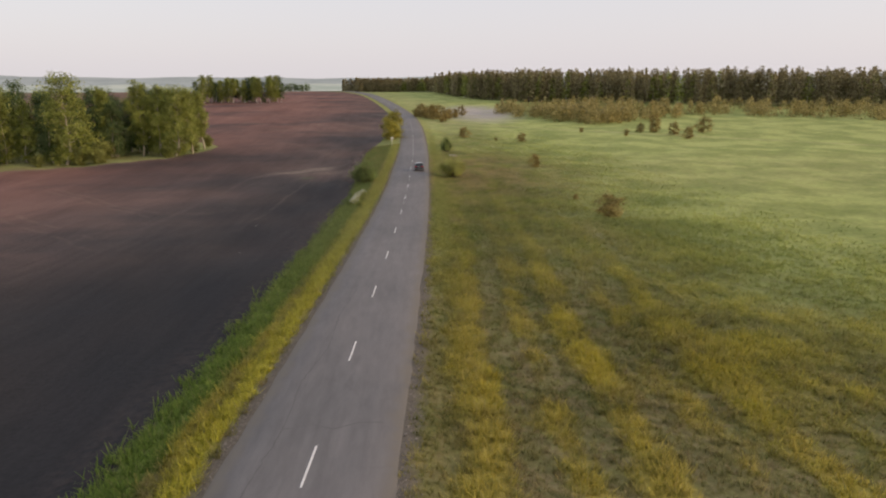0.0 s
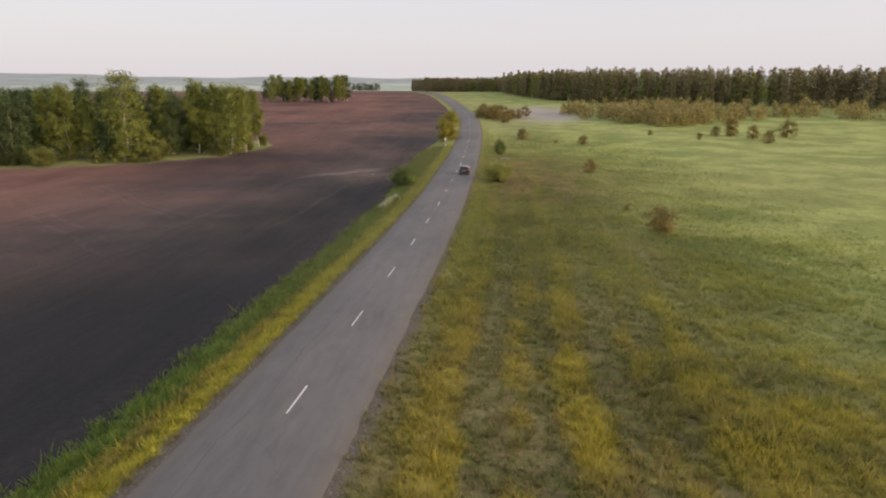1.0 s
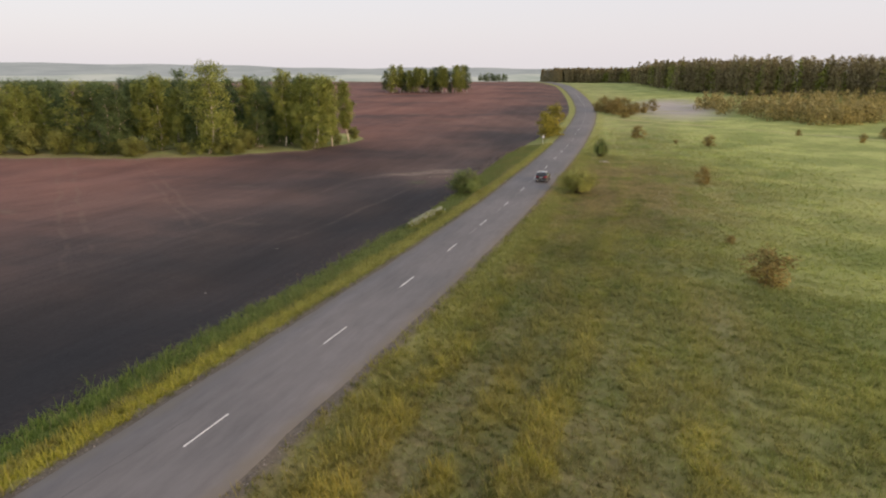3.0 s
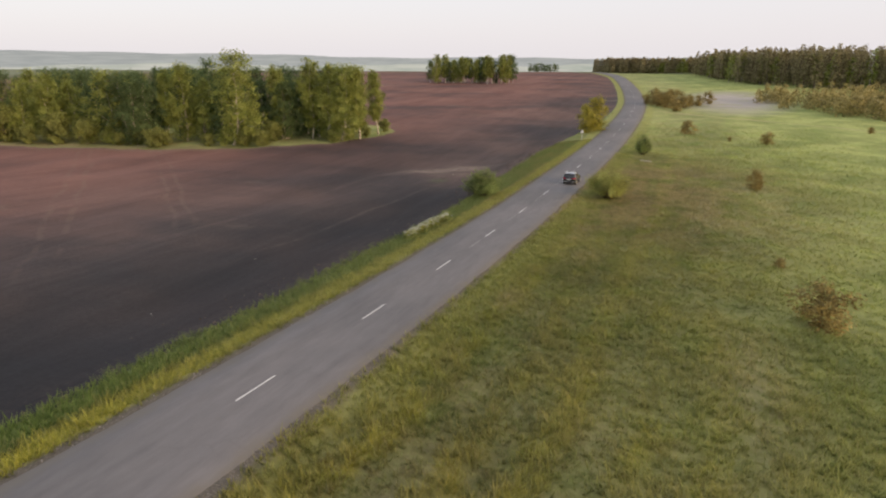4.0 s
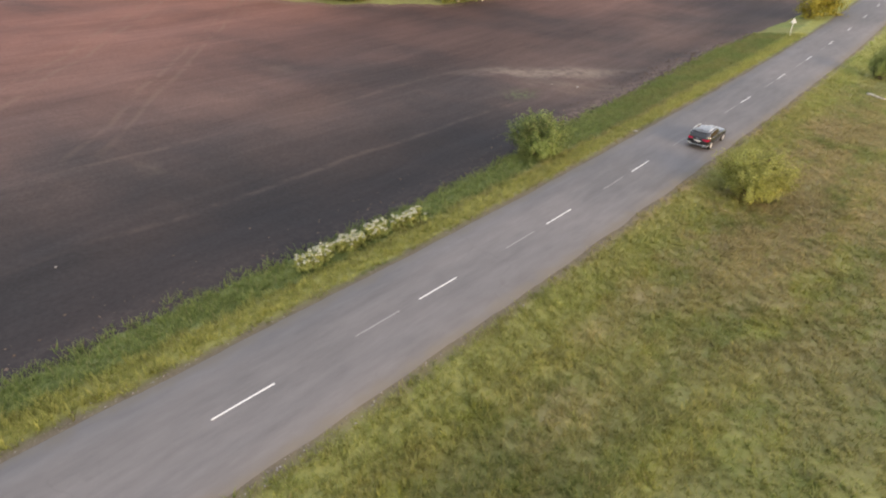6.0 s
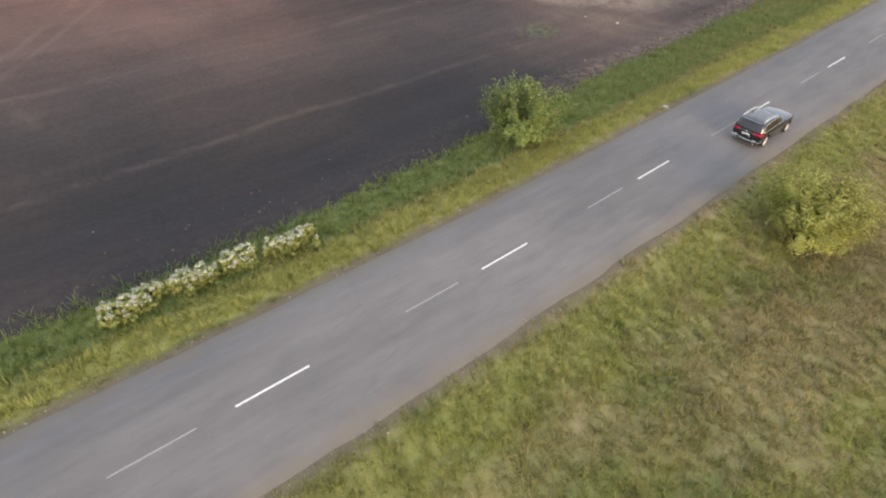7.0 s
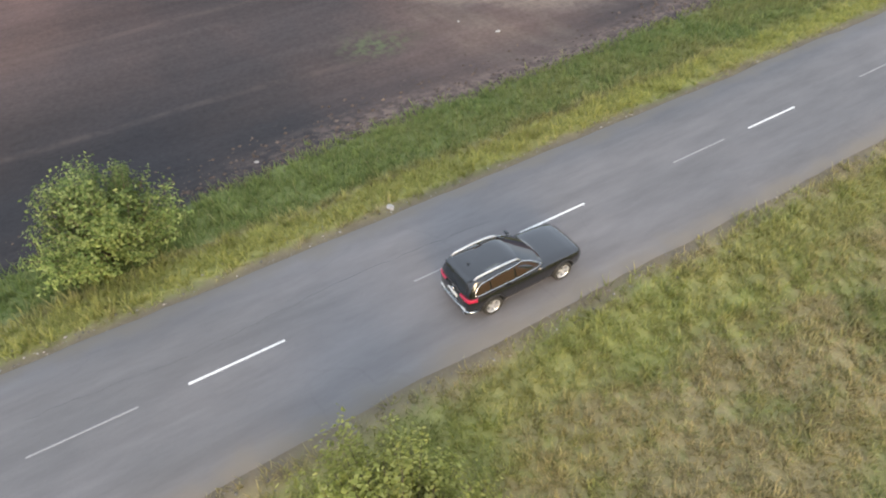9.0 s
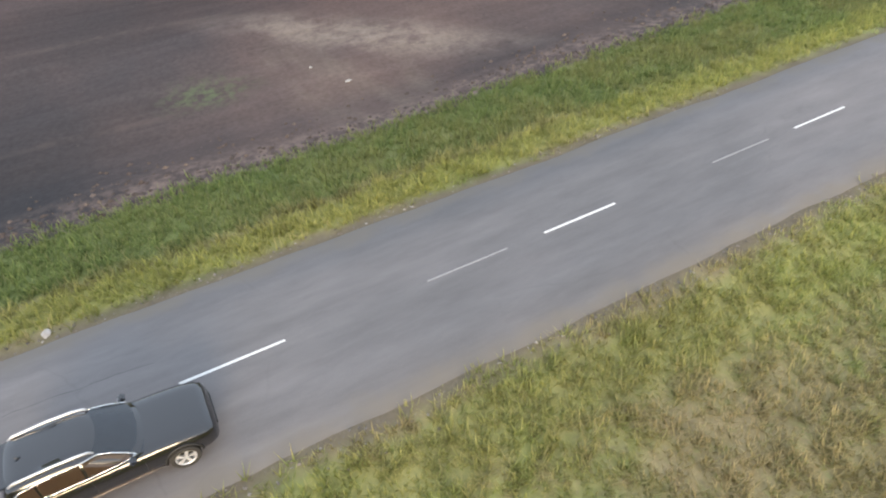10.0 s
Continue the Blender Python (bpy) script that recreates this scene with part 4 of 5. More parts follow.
def flower_meshes(seed):
    """A bushy weed: branching stems, feathery leaves below, flat white umbels on top."""
    rng = np.random.default_rng(seed)
    stems, heads, lv = [], [], []
    for i in range(13):
        a, r = rng.uniform(0, 6.28), 0.62 * math.sqrt(rng.uniform(0, 1))
        x, y, h = r * math.cos(a), r * math.sin(a), rng.uniform(0.65, 1.05) * (1.1 - 0.35 * r)
        stems.append(tube([(x * 0.5, y * 0.5, -0.05), (x * 0.85, y * 0.85, h * 0.6), (x, y, h)], [0.014, 0.010, 0.006], 5))
        wide = rng.uniform(0.08, 0.15)
        for k in range(6):
            b, q = 2.4 * k, wide * math.sqrt((k + 0.5) / 6)
            heads.append((x + q * math.cos(b), y + q * math.sin(b), h + 0.03 - q * 0.25))
        lv += [(x * rng.uniform(0.4, 1.2), y * rng.uniform(0.4, 1.2), h * rng.uniform(0.1, 0.85)) for k in range(9)]
    return (mesh_of("stems", *joined(stems), LEAF_DARK), quads_mesh("foliage", leaves(rng, np.array(lv), 0.13, 0.08, 4), LEAF_SHRUB),
            quads_mesh("blossoms", leaves(rng, np.array(heads), 0.044, 0.022, 4), PETAL))


FLOWERS = [flower_meshes(s) for s in (71, 72, 73)]
rng = np.random.default_rng(70)
for i, along_verge in enumerate((0.0, 0.7, 1.3, 1.7, 2.8, 3.4, 3.9, 4.3, 5.1, 5.8, 6.3, 7.6, 8.1, 8.6, 9.3)):
    y = 69.7 + along_verge + rng.uniform(-0.15, 0.15)
    x = -8.0 + 0.06 * along_verge + rng.uniform(-0.3, 0.3)
    ob = thing("flowering_plant", "tall weed with white blossom umbels in the verge", "wild flower", (x, y, ground_at(x, y)), "white wild flowers in a row", i * 83)
    for nm, me in zip(("stems", "foliage", "blossoms"), FLOWERS[i % 3]):
        part(nm, me, ob)


# ---- the car ----
def glossy(name, col, rough, metal=0.0, coat=0.0, spec=0.5):
    k = Mat(name, rough, metal, spec)
    k.p.inputs["Coat Weight"].default_value = coat
    k.p.inputs["Coat Roughness"].default_value = 0.06
    n = k.noise(3.0, 3)
    k.color(k.mix(1.0, col, k.ramp(n, (0.3, 0.92), (0.7, 1.08)), "MULTIPLY"))
    return k.m


CAR_PAINT = glossy("black_paint", (0.007, 0.007, 0.009), 0.14, 0.0, 0.9, 0.55)
CAR_TRIM = glossy("black_plastic", (0.018, 0.018, 0.018), 0.6)
CHROME = glossy("chrome", (0.80, 0.80, 0.80), 0.16, 1.0)
ALLOY = glossy("alloy", (0.60, 0.61, 0.63), 0.34, 0.6)
RUBBER = glossy("rubber", (0.022, 0.021, 0.020), 0.85)
GLASS_DARK = glossy("tinted_glass", (0.020, 0.024, 0.030), 0.06, 0.0, 0.0, 0.6)
GLASS_SIDE = glossy("side_glass", (0.034, 0.022, 0.015), 0.07, 0.0, 0.0, 0.5)
SATIN = glossy("satin_metal", (0.22, 0.19, 0.17), 0.4, 0.8)
LAMP_RED = glossy("red_lens", (0.34, 0.006, 0.034), 0.12, 0.0, 0.4)
LAMP_CLEAR = glossy("clear_lens", (0.62, 0.62, 0.60), 0.1, 0.3, 0.8)
PLATE = glossy("plate_white", (0.88, 0.88, 0.87), 0.45)
PLATE_INK = glossy("plate_ink", (0.03, 0.03, 0.03), 0.5)

BODY_Y = [-0.95, -0.93, -0.86, -0.70, -0.45, 0.0, 0.6, 1.45, 2.05, 2.45, 2.9, 3.3, 3.58, 3.74, 3.82, 3.85]
BODY_W = [0.60, 0.80, 0.90, 0.94, 0.957, 0.965, 0.962, 0.965, 0.965, 0.962, 0.958, 0.945, 0.905, 0.84, 0.72, 0.52]
BODY_LO = [0.52, 0.44, 0.36, 0.32, 0.29, 0.28, 0.28, 0.28, 0.28, 0.28, 0.28, 0.29, 0.32, 0.36, 0.42, 0.50]
BODY_HI = [0.90, 1.02, 1.08, 1.115, 1.13, 1.13, 1.125, 1.115, 1.11, 1.10, 1.075, 1.035, 0.98, 0.91, 0.81, 0.68]


def body_section(y):
    w, lo, hi = (float(np.interp(y, BODY_Y, a)) for a in (BODY_W, BODY_LO, BODY_HI))
    h = hi - lo
    half = [(0.0, lo), (0.70 * w, lo), (0.90 * w, lo + 0.03), (0.965 * w, lo + 0.12 * h), (0.975 * w, lo + 0.30 * h), (1.0 * w, lo + 0.50 * h), (0.995 * w, lo + 0.68 * h),
            (0.965 * w, lo + 0.82 * h), (0.925 * w, lo + 0.93 * h), (0.80 * w, hi - 0.008), (0.62 * w, hi + 0.012), (0.35 * w, hi + 0.024), (0.0, hi + 0.028)]
    return [(x, y, z) for x, z in half] + [(-x, y, z) for x, z in half[-2:0:-1]]


def loft(rings, mat, name, smooth=True):
    v = [p for r in rings for p in r]
    m = len(rings[0])
    f = [(i * m + k, i * m + (k + 1) % m, (i + 1) * m + (k + 1) % m, (i + 1) * m + k) for i in range(len(rings) - 1) for k in range(m)]
    f += [tuple(range(m))[::-1], tuple(range((len(rings) - 1) * m, len(rings) * m))]
    return mesh_of(name, v, f, mat, smooth)


def cut(me, cutters, name):
    """The mesh less the cutters."""
    ob = new("cut", me)
    tools = []
    for c in cutters:
        t = new("tool", c)
        tools.append(t)
        mod = ob.modifiers.new("hole", "BOOLEAN")
        mod.operation, mod.object, mod.solver = "DIFFERENCE", t, "EXACT"
    bpy.context.view_layer.update()
    out = bpy.data.meshes.new_from_object(ob.evaluated_get(bpy.context.evaluated_depsgraph_get()))
    out.name = name
    for o in (ob, *tools):
        bpy.data.objects.remove(o)
    return out


def disc(x0, x1, cy, cz, r, sides=28):
    """A closed drum lying along x."""
    rings = [[(x, cy + r * math.cos(2 * math.pi * k / sides), cz + r * math.sin(2 * math.pi * k / sides)) for k in range(sides)] for x in (x0, x1)]
    return rings


# glasshouse: outlines by height
GH_Z = [1.06, 1.14, 1.30, 1.46, 1.58, 1.655, 1.69, 1.71]
GH_REAR = [-0.90, -0.89, -0.83, -0.755, -0.695, -0.65, -0.58, -0.40]
GH_FRONT = [2.30, 2.18, 1.88, 1.58, 1.35, 1.18, 1.05, 0.85]
GH_W = [0.925, 0.915, 0.878, 0.833, 0.792, 0.750, 0.675, 0.48]


def gh(z, table):
    return float(np.interp(z, GH_Z, table))


def gh_ring(z):
    yr, yf, w = gh(z, GH_REAR), gh(z, GH_FRONT), gh(z, GH_W)
    c = 0.16
    right = [(0.0, yr - 0.03), (w * 0.5, yr - 0.02), (w - c, yr + 0.02), (w - 0.05, yr + 0.07), (w, yr + 0.2), (w + 0.012, (yr + yf) / 2 - 0.4), (w + 0.012, (yr + yf) / 2 + 0.3),
             (w - 0.01, yf - 0.45), (w - 0.09, yf - 0.14), (w * 0.62, yf - 0.02), (w * 0.3, yf + 0.03), (0.0, yf + 0.05)]
    pts = [(x, y, z) for x, y in right] + [(-x, y, z) for x, y in right[-2:0:-1]]
    return pts


def side_pane(poly, side, lift, mat, name):
    """A pane on the sloping side of the glasshouse, given in (y, z)."""
    v = []
    fine = []
    for (ya, za), (yb, zb) in zip(poly, poly[1:] + poly[:1]):
        k = max(1, int(math.dist((ya, za), (yb, zb)) / 0.07))
        fine += [(ya + (yb - ya) * i / k, za + (zb - za) * i / k) for i in range(k)]
    for y, z in fine:
        yr, yf = gh(z, GH_REAR), gh(z, GH_FRONT)
        ring = [(yr + 0.2, 0.0), ((yr + yf) / 2 - 0.4, 0.012), ((yr + yf) / 2 + 0.3, 0.012), (yf - 0.45, -0.01), (yf - 0.14, -0.09)]
        dx = float(np.interp(y, [a for a, b in ring], [b for a, b in ring]))
        v.append((side * (gh(z, GH_W) + dx + lift), y, z))
    n = len(v)
    v += [(x - side * 0.012, y, z) for x, y, z in v]
    f = [tuple(range(n)) if side > 0 else tuple(range(n))[::-1]]
    f += [(k, (k + 1) % n, n + (k + 1) % n, n + k) if side < 0 else (k, n + k, n + (k + 1) % n, (k + 1) % n) for k in range(n)]
    return mesh_of(name, v, f, mat), v[:n]


def wheel(parent, x, y, side):
    w = part("wheel", None, parent)
    w.location = (x, y, 0.375)
    if side < 0:
        w.rotation_euler = (0, 0, math.pi)
    prof = [(-0.13, 0.25), (-0.135, 0.33), (-0.115, 0.365), (-0.06, 0.376), (0.06, 0.376), (0.115, 0.365), (0.135, 0.33), (0.125, 0.262), (0.09, 0.25)]
    sides = 36
    rings = [[(px, r * math.cos(2 * math.pi * k / sides), r * math.sin(2 * math.pi * k / sides)) for k in range(sides)] for px, r in prof]
    v = [p for r in rings for p in r]
    f = [(i * sides + k, i * sides + (k + 1) % sides, (i + 1) * sides + (k + 1) % sides, (i + 1) * sides + k) for i in range(len(prof) - 1) for k in range(sides)]
    part("tyre", mesh_of("tyre", v, f, RUBBER, True), w)
    pieces = []
    for prof in ([(0.03, 0.255), (0.118, 0.262), (0.122, 0.25), (0.10, 0.225), (0.0, 0.222)], [(0.06, 0.001), (0.108, 0.02), (0.108, 0.06), (0.06, 0.07)]):
        rings = [[(px, r * math.cos(2 * math.pi * k / sides), r * math.sin(2 * math.pi * k / sides)) for k in range(sides)] for px, r in prof]
        pieces.append(([p for r in rings for p in r], [(i * sides + k, i * sides + (k + 1) % sides, (i + 1) * sides + (k + 1) % sides, (i + 1) * sides + k) for i in range(len(prof) - 1) for k in range(sides)]))
    for k in range(5):
        for d in (-0.13, 0.13):
            a = 2 * math.pi * k / 5 + d
            ca, sa = math.cos(a), math.sin(a)
            out = []
            for r, hw, px in ((0.05, 0.020, 0.104), (0.235, 0.026, 0.112)):
                for sgn in (-1, 1):
                    out.append((px, r * ca - sgn * hw * sa, r * sa + sgn * hw * ca))
            out += [(p[0] - 0.04, p[1], p[2]) for p in out]
            pieces.append((out, [(0, 1, 3, 2), (4, 6, 7, 5), (0, 4, 5, 1), (1, 5, 7, 3), (3, 7, 6, 2), (2, 6, 4, 0)]))
    part("rim", mesh_of("rim", *joined(pieces), ALLOY), w, "five-spoke silver alloy rim")
    back = [[(px, r * math.cos(2 * math.pi * k / sides), r * math.sin(2 * math.pi * k / sides)) for k in range(sides)] for px, r in ((0.012, 0.235), (0.012, 0.02))]
    part("brake_disc", mesh_of("brake_disc", [p for r in back for p in r], [(k, (k + 1) % sides, sides + (k + 1) % sides, sides + k) for k in range(sides)], CAR_TRIM), w)


def boxy(lo, hi, bevel, mat, name):
    bm = bmesh.new()
    bmesh.ops.create_cube(bm, size=1)
    for v in bm.verts:
        v.co = Vector([(lo[i] + hi[i]) / 2 + v.co[i] * (hi[i] - lo[i]) for i in range(3)])
    bmesh.ops.bevel(bm, geom=bm.edges[:], offset=bevel, segments=2, affect="EDGES", clamp_overlap=True)
    me = bpy.data.meshes.new(name)
    bm.to_mesh(me)
    me.materials.append(mat)
    return me


def body_x(y, z):
    """How far out the body's side lies at a height."""
    sec = [p for p in body_section(y)[:13]][1:]
    return float(np.interp(z, [p[2] for p in sec], [p[0] for p in sec]))


def suv(x, y, turn):
    car = thing("car", "glossy black five-door off-road car driving on the asphalt", "car", (x, y, float(road_z(y)) + 0.012), turn=turn)
    body = loft([body_section(t) for t in np.unique(np.concatenate([BODY_Y, np.linspace(-0.9, 3.75, 26)]))], CAR_PAINT, "body")
    holes = [mesh_of("hole", [p for r in disc(sx * 0.62, sx * 1.2, wy, 0.40, 0.435) for p in r],
                     [(k, (k + 1) % 28, 28 + (k + 1) % 28, 28 + k) if sx > 0 else (k, 28 + k, 28 + (k + 1) % 28, (k + 1) % 28) for k in range(28)]
                     + ([tuple(range(28))[::-1], tuple(range(28, 56))] if sx > 0 else [tuple(range(28)), tuple(range(28, 56))[::-1]]), CAR_TRIM) for sx in (1, -1) for wy in (0.0, 2.893)]
    part("body", cut(body, holes, "body"), car)
    part("roof", loft([gh_ring(z) for z in (1.05, 1.14, 1.30, 1.46, 1.58, 1.655, 1.69, 1.71)], CAR_PAINT, "roof"), car, "black painted roof and pillars")
    for sx in (1, -1):
        for wy in (0.0, 2.893):
            wheel(car, sx * 0.845, wy, sx)
            arc = [(sx * (body_x(wy + 0.45 * math.cos(a), 0.40 + 0.45 * math.sin(a)) + 0.004), wy + 0.45 * math.cos(a), 0.40 + 0.45 * math.sin(a)) for a in np.linspace(-0.25, math.pi + 0.25, 18)]
            part("arch_lip", mesh_of("arch_lip", *tube(arc, [0.026] * 18, 6), CAR_TRIM, True), car, "matt black wheel-arch lip")
        panes = (("rear_quarter_window", [(-0.60, 1.17), (-0.08, 1.17), (-0.10, 1.53), (-0.36, 1.51), (-0.52, 1.42), (-0.60, 1.28)]),
                 ("rear_door_window", [(-0.03, 1.17), (0.86, 1.17), (0.86, 1.565), (0.40, 1.57), (-0.05, 1.54)]),
                 ("front_door_window", [(0.93, 1.17), (1.90, 1.17), (1.82, 1.25), (1.50, 1.45), (1.27, 1.54), (0.93, 1.563)]))
        for nm, poly in panes:
            part(nm, side_pane(poly, sx, 0.020, GLASS_SIDE, nm)[0], car, "brown-tinted side glass")
        outline = [(-0.63, 1.15), (-0.04, 1.15), (0.9, 1.15), (2.0, 1.15), (1.90, 1.24), (1.55, 1.465), (1.29, 1.56), (0.88, 1.585), (0.40, 1.592), (-0.08, 1.56), (-0.38, 1.53), (-0.56, 1.43), (-0.64, 1.28), (-0.63, 1.15)]
        _, ring = side_pane(outline, sx, 0.016, CHROME, "ring")
        part("window_trim", mesh_of("window_trim", *tube(ring, [0.014] * len(ring), 6), CHROME, True), car, "bright chrome trim round the side windows")
        rail = [(sx * 0.675, -0.56, 1.655), (sx * 0.685, -0.44, 1.725), (sx * 0.695, 0.3, 1.765), (sx * 0.69, 0.9, 1.745), (sx * 0.68, 1.12, 1.70), (sx * 0.675, 1.22, 1.615)]
        part("roof_rail", mesh_of("roof_rail", *tube(rail, [0.024, 0.033, 0.033, 0.033, 0.028, 0.020], 8), ALLOY, True), car, "silver roof rail")
        sill = [(sx * (body_x(t, 0.40) + 0.006), t, 0.40) for t in np.linspace(0.48, 2.42, 8)]
        part("sill_trim", mesh_of("sill_trim", *tube(sill, [0.011] * 8, 6), SATIN, True), car, "thin dull metal sill strip")
        for yy, nm in ((0.62, "rear_door_handle"), (1.42, "front_door_handle")):
            hx = body_x(yy, 0.99)
            part(nm, mesh_of(nm, *tube([(sx * hx, yy - 0.11, 0.985), (sx * (hx + 0.032), yy - 0.07, 0.99), (sx * (hx + 0.032), yy + 0.07, 0.99), (sx * hx, yy + 0.11, 0.985)], [0.014] * 4, 6), CAR_PAINT, True), car)
        for yy in (-0.06, 0.90, 2.06):
            seam = [(sx * (body_x(yy, z) + 0.0015), yy + (0.10 if yy < 0 and z < 0.8 else 0) * (0.8 - z) * 2.0, z) for z in np.linspace(0.46, 1.08, 8)]
            part("door_seam", mesh_of("door_seam", *tube(seam, [0.004] * 8, 4), CAR_TRIM), car)
        mir = boxy((-0.13, -0.07, -0.08), (0.13, 0.09, 0.08), 0.05, CAR_PAINT, "mirror")
        mo = part("mirror", mir, car)
        mo.location = (sx * 1.03, 1.88, 1.17)
        part("mirror_glass", mesh_of("mirror_glass", [(-0.10, -0.072, -0.055), (0.10, -0.072, -0.055), (0.10, -0.072, 0.055), (-0.10, -0.072, 0.055), (-0.10, -0.069, -0.055), (0.10, -0.069, -0.055), (0.10, -0.069, 0.055), (-0.10, -0.069, 0.055)],
             [(0, 1, 2, 3), (7, 6, 5, 4), (0, 4, 5, 1), (1, 5, 6, 2), (2, 6, 7, 3), (3, 7, 4, 0)], CHROME), mo)
        # tail lamp wraps the corner
        rows = []
        for z in (0.93, 0.97, 1.02, 1.06):
            row = []
            for q in np.linspace(0, 1, 9):
                yy = float(np.interp(q, [0, 0.55, 0.75, 1], [-0.945, -0.93, -0.86, -0.60]))
                xx = float(np.interp(q, [0, 0.55, 0.75, 1], [0.42, 0.76, 0.875, 0.955]))
                row.append((sx * (xx + 0.012), yy - 0.012, z))
            rows.append(row)
        v = [p for r in rows for p in r]
        f = [(i * 9 + k, i * 9 + k + 1, (i + 1) * 9 + k + 1, (i + 1) * 9 + k) for i in range(3) for k in range(8)]
        o = len(v)
        v += [(p[0] * 0.93, p[1] + 0.05, p[2]) for p in v]
        f += [(k, o + k, o + k + 1, k + 1) for k in range(8)] + [(27 + k, 27 + k + 1, o + 27 + k + 1, o + 27 + k) for k in range(8)]
        part("tail_lamp", mesh_of("tail_lamp", v, f, LAMP_RED, True), car, "red tail lamp")
        part("reflector", boxy((min(sx * 0.50, sx * 0.74), -0.972, 0.545), (max(sx * 0.50, sx * 0.74), -0.93, 0.60), 0.012, LAMP_CLEAR, "reflector"), car, "clear rear fog lamp")
        part("exhaust_tip", mesh_of("exhaust_tip", *tube([(sx * 0.62, -0.80, 0.36), (sx * 0.62, -0.97, 0.35)], [0.045, 0.05], 12), CHROME, True), car)
        part("headlight", boxy((min(sx * 0.50, sx * 0.84), 3.50, 0.70), (max(sx * 0.50, sx * 0.84), 3.74, 0.84), 0.05, LAMP_CLEAR, "headlight"), car, "clear headlight")
    # rear glass, windscreen
    v = []
    for z in (1.17, 1.30, 1.44, 1.55):
        w = gh(z, GH_W)
        for q in (-0.86, -0.5, 0, 0.5, 0.86):
            xx = q * w
            yy = gh(z, GH_REAR) + float(np.interp(abs(xx), [0, w * 0.5, w - 0.16, w - 0.05], [-0.03, -0.02, 0.02, 0.07])) - 0.006
            v.append((xx, yy, z))
    f = [(i * 5 + k, i * 5 + k + 1, (i + 1) * 5 + k + 1, (i + 1) * 5 + k) for i in range(3) for k in range(4)]
    part("rear_window", mesh_of("rear_window", v + [(a, b + 0.01, c) for a, b, c in v], f + [tuple(q + 20 for q in g)[::-1] for g in f], GLASS_DARK, True), car, "dark tinted rear window")
    v = []
    for z in (1.10, 1.26, 1.42, 1.56, 1.62):
        w = gh(z, GH_W)
        for q in (-0.9, -0.62, -0.3, 0, 0.3, 0.62, 0.9):
            xx = q * w
            yy = gh(z, GH_FRONT) + float(np.interp(abs(xx), [0, w * 0.3, w * 0.62, w - 0.09], [0.05, 0.03, -0.02, -0.14])) + 0.006
            v.append((xx, yy, z))
    f = [(i * 7 + k, (i + 1) * 7 + k, (i + 1) * 7 + k + 1, i * 7 + k + 1) for i in range(4) for k in range(6)]
    part("windscreen", mesh_of("windscreen", v + [(a, b - 0.01, c) for a, b, c in v], f + [tuple(q + 35 for q in g)[::-1] for g in f], GLASS_DARK, True), car, "dark windscreen")
    part("spoiler", boxy((-0.66, -0.82, 1.63), (0.66, -0.52, 1.675), 0.022, CAR_PAINT, "spoiler"), car)
    bead = [(float(np.interp(t, [-1, -0.85, -0.6, 0, 0.6, 0.85, 1], [-0.955, -0.89, -0.74, 0, 0.74, 0.89, 0.955])), float(np.interp(abs(t), [0, 0.6, 0.85, 1], [-0.975, -0.95, -0.87, -0.62])), 0.50) for t in np.linspace(-1, 1, 25)]
    part("bumper_trim", mesh_of("bumper_trim", *tube(bead, [0.022] * 25, 8), CHROME, True), car, "chrome strip across the rear bumper")
    part("rear_apron", boxy((-0.78, -0.955, 0.33), (0.78, -0.80, 0.46), 0.03, CAR_TRIM, "rear_apron"), car, "matt black rear apron")
    plate = part("number_plate", boxy((-0.26, -0.985, 0.775), (0.26, -0.955, 0.885), 0.008, PLATE, "number_plate"), car, "white number plate")
    for k, (a, b) in enumerate(((-0.21, -0.13), (-0.10, -0.03), (0.0, 0.07), (0.10, 0.15), (0.185, 0.235))):
        part("plate_bar", boxy((a, -0.988, 0.80), (b, -0.984, 0.86), 0.001, PLATE_INK, "plate_bar"), plate)
    part("emblem", mesh_of("emblem", [p for r in [[(r * math.cos(2 * math.pi * k / 20), yy, 0.985 + r * math.sin(2 * math.pi * k / 20)) for k in range(20)] for r, yy in ((0.066, -0.95), (0.066, -0.972), (0.045, -0.978))] for p in r],
         [(i * 20 + k, i * 20 + (k + 1) % 20, (i + 1) * 20 + (k + 1) % 20, (i + 1) * 20 + k) for i in range(2) for k in range(20)] + [tuple(range(40, 60))], CHROME, True), car, "round chrome badge")
    part("wiper", mesh_of("wiper", *tube([(0.0, -0.925, 1.19), (0.17, -0.915, 1.205), (0.34, -0.895, 1.215)], [0.012, 0.010, 0.007], 6), CAR_TRIM), car)
    part("grille", boxy((-0.52, 3.78, 0.56), (0.52, 3.865, 0.70), 0.02, CAR_TRIM, "grille"), car)
    part("aerial", mesh_of("aerial", *tube([(0, -0.28, 1.70), (0, -0.36, 1.765), (0, -0.42, 1.77)], [0.03, 0.018, 0.006], 6), CAR_PAINT, True), car)
    part("tailgate_seam", mesh_of("tailgate_seam", *tube([(-0.60, -0.962, 0.62), (-0.2, -0.968, 0.60), (0.2, -0.968, 0.60), (0.60, -0.962, 0.62)], [0.004] * 4, 4), CAR_TRIM), car)
    return car


suv(1.82, 106.0, 0)


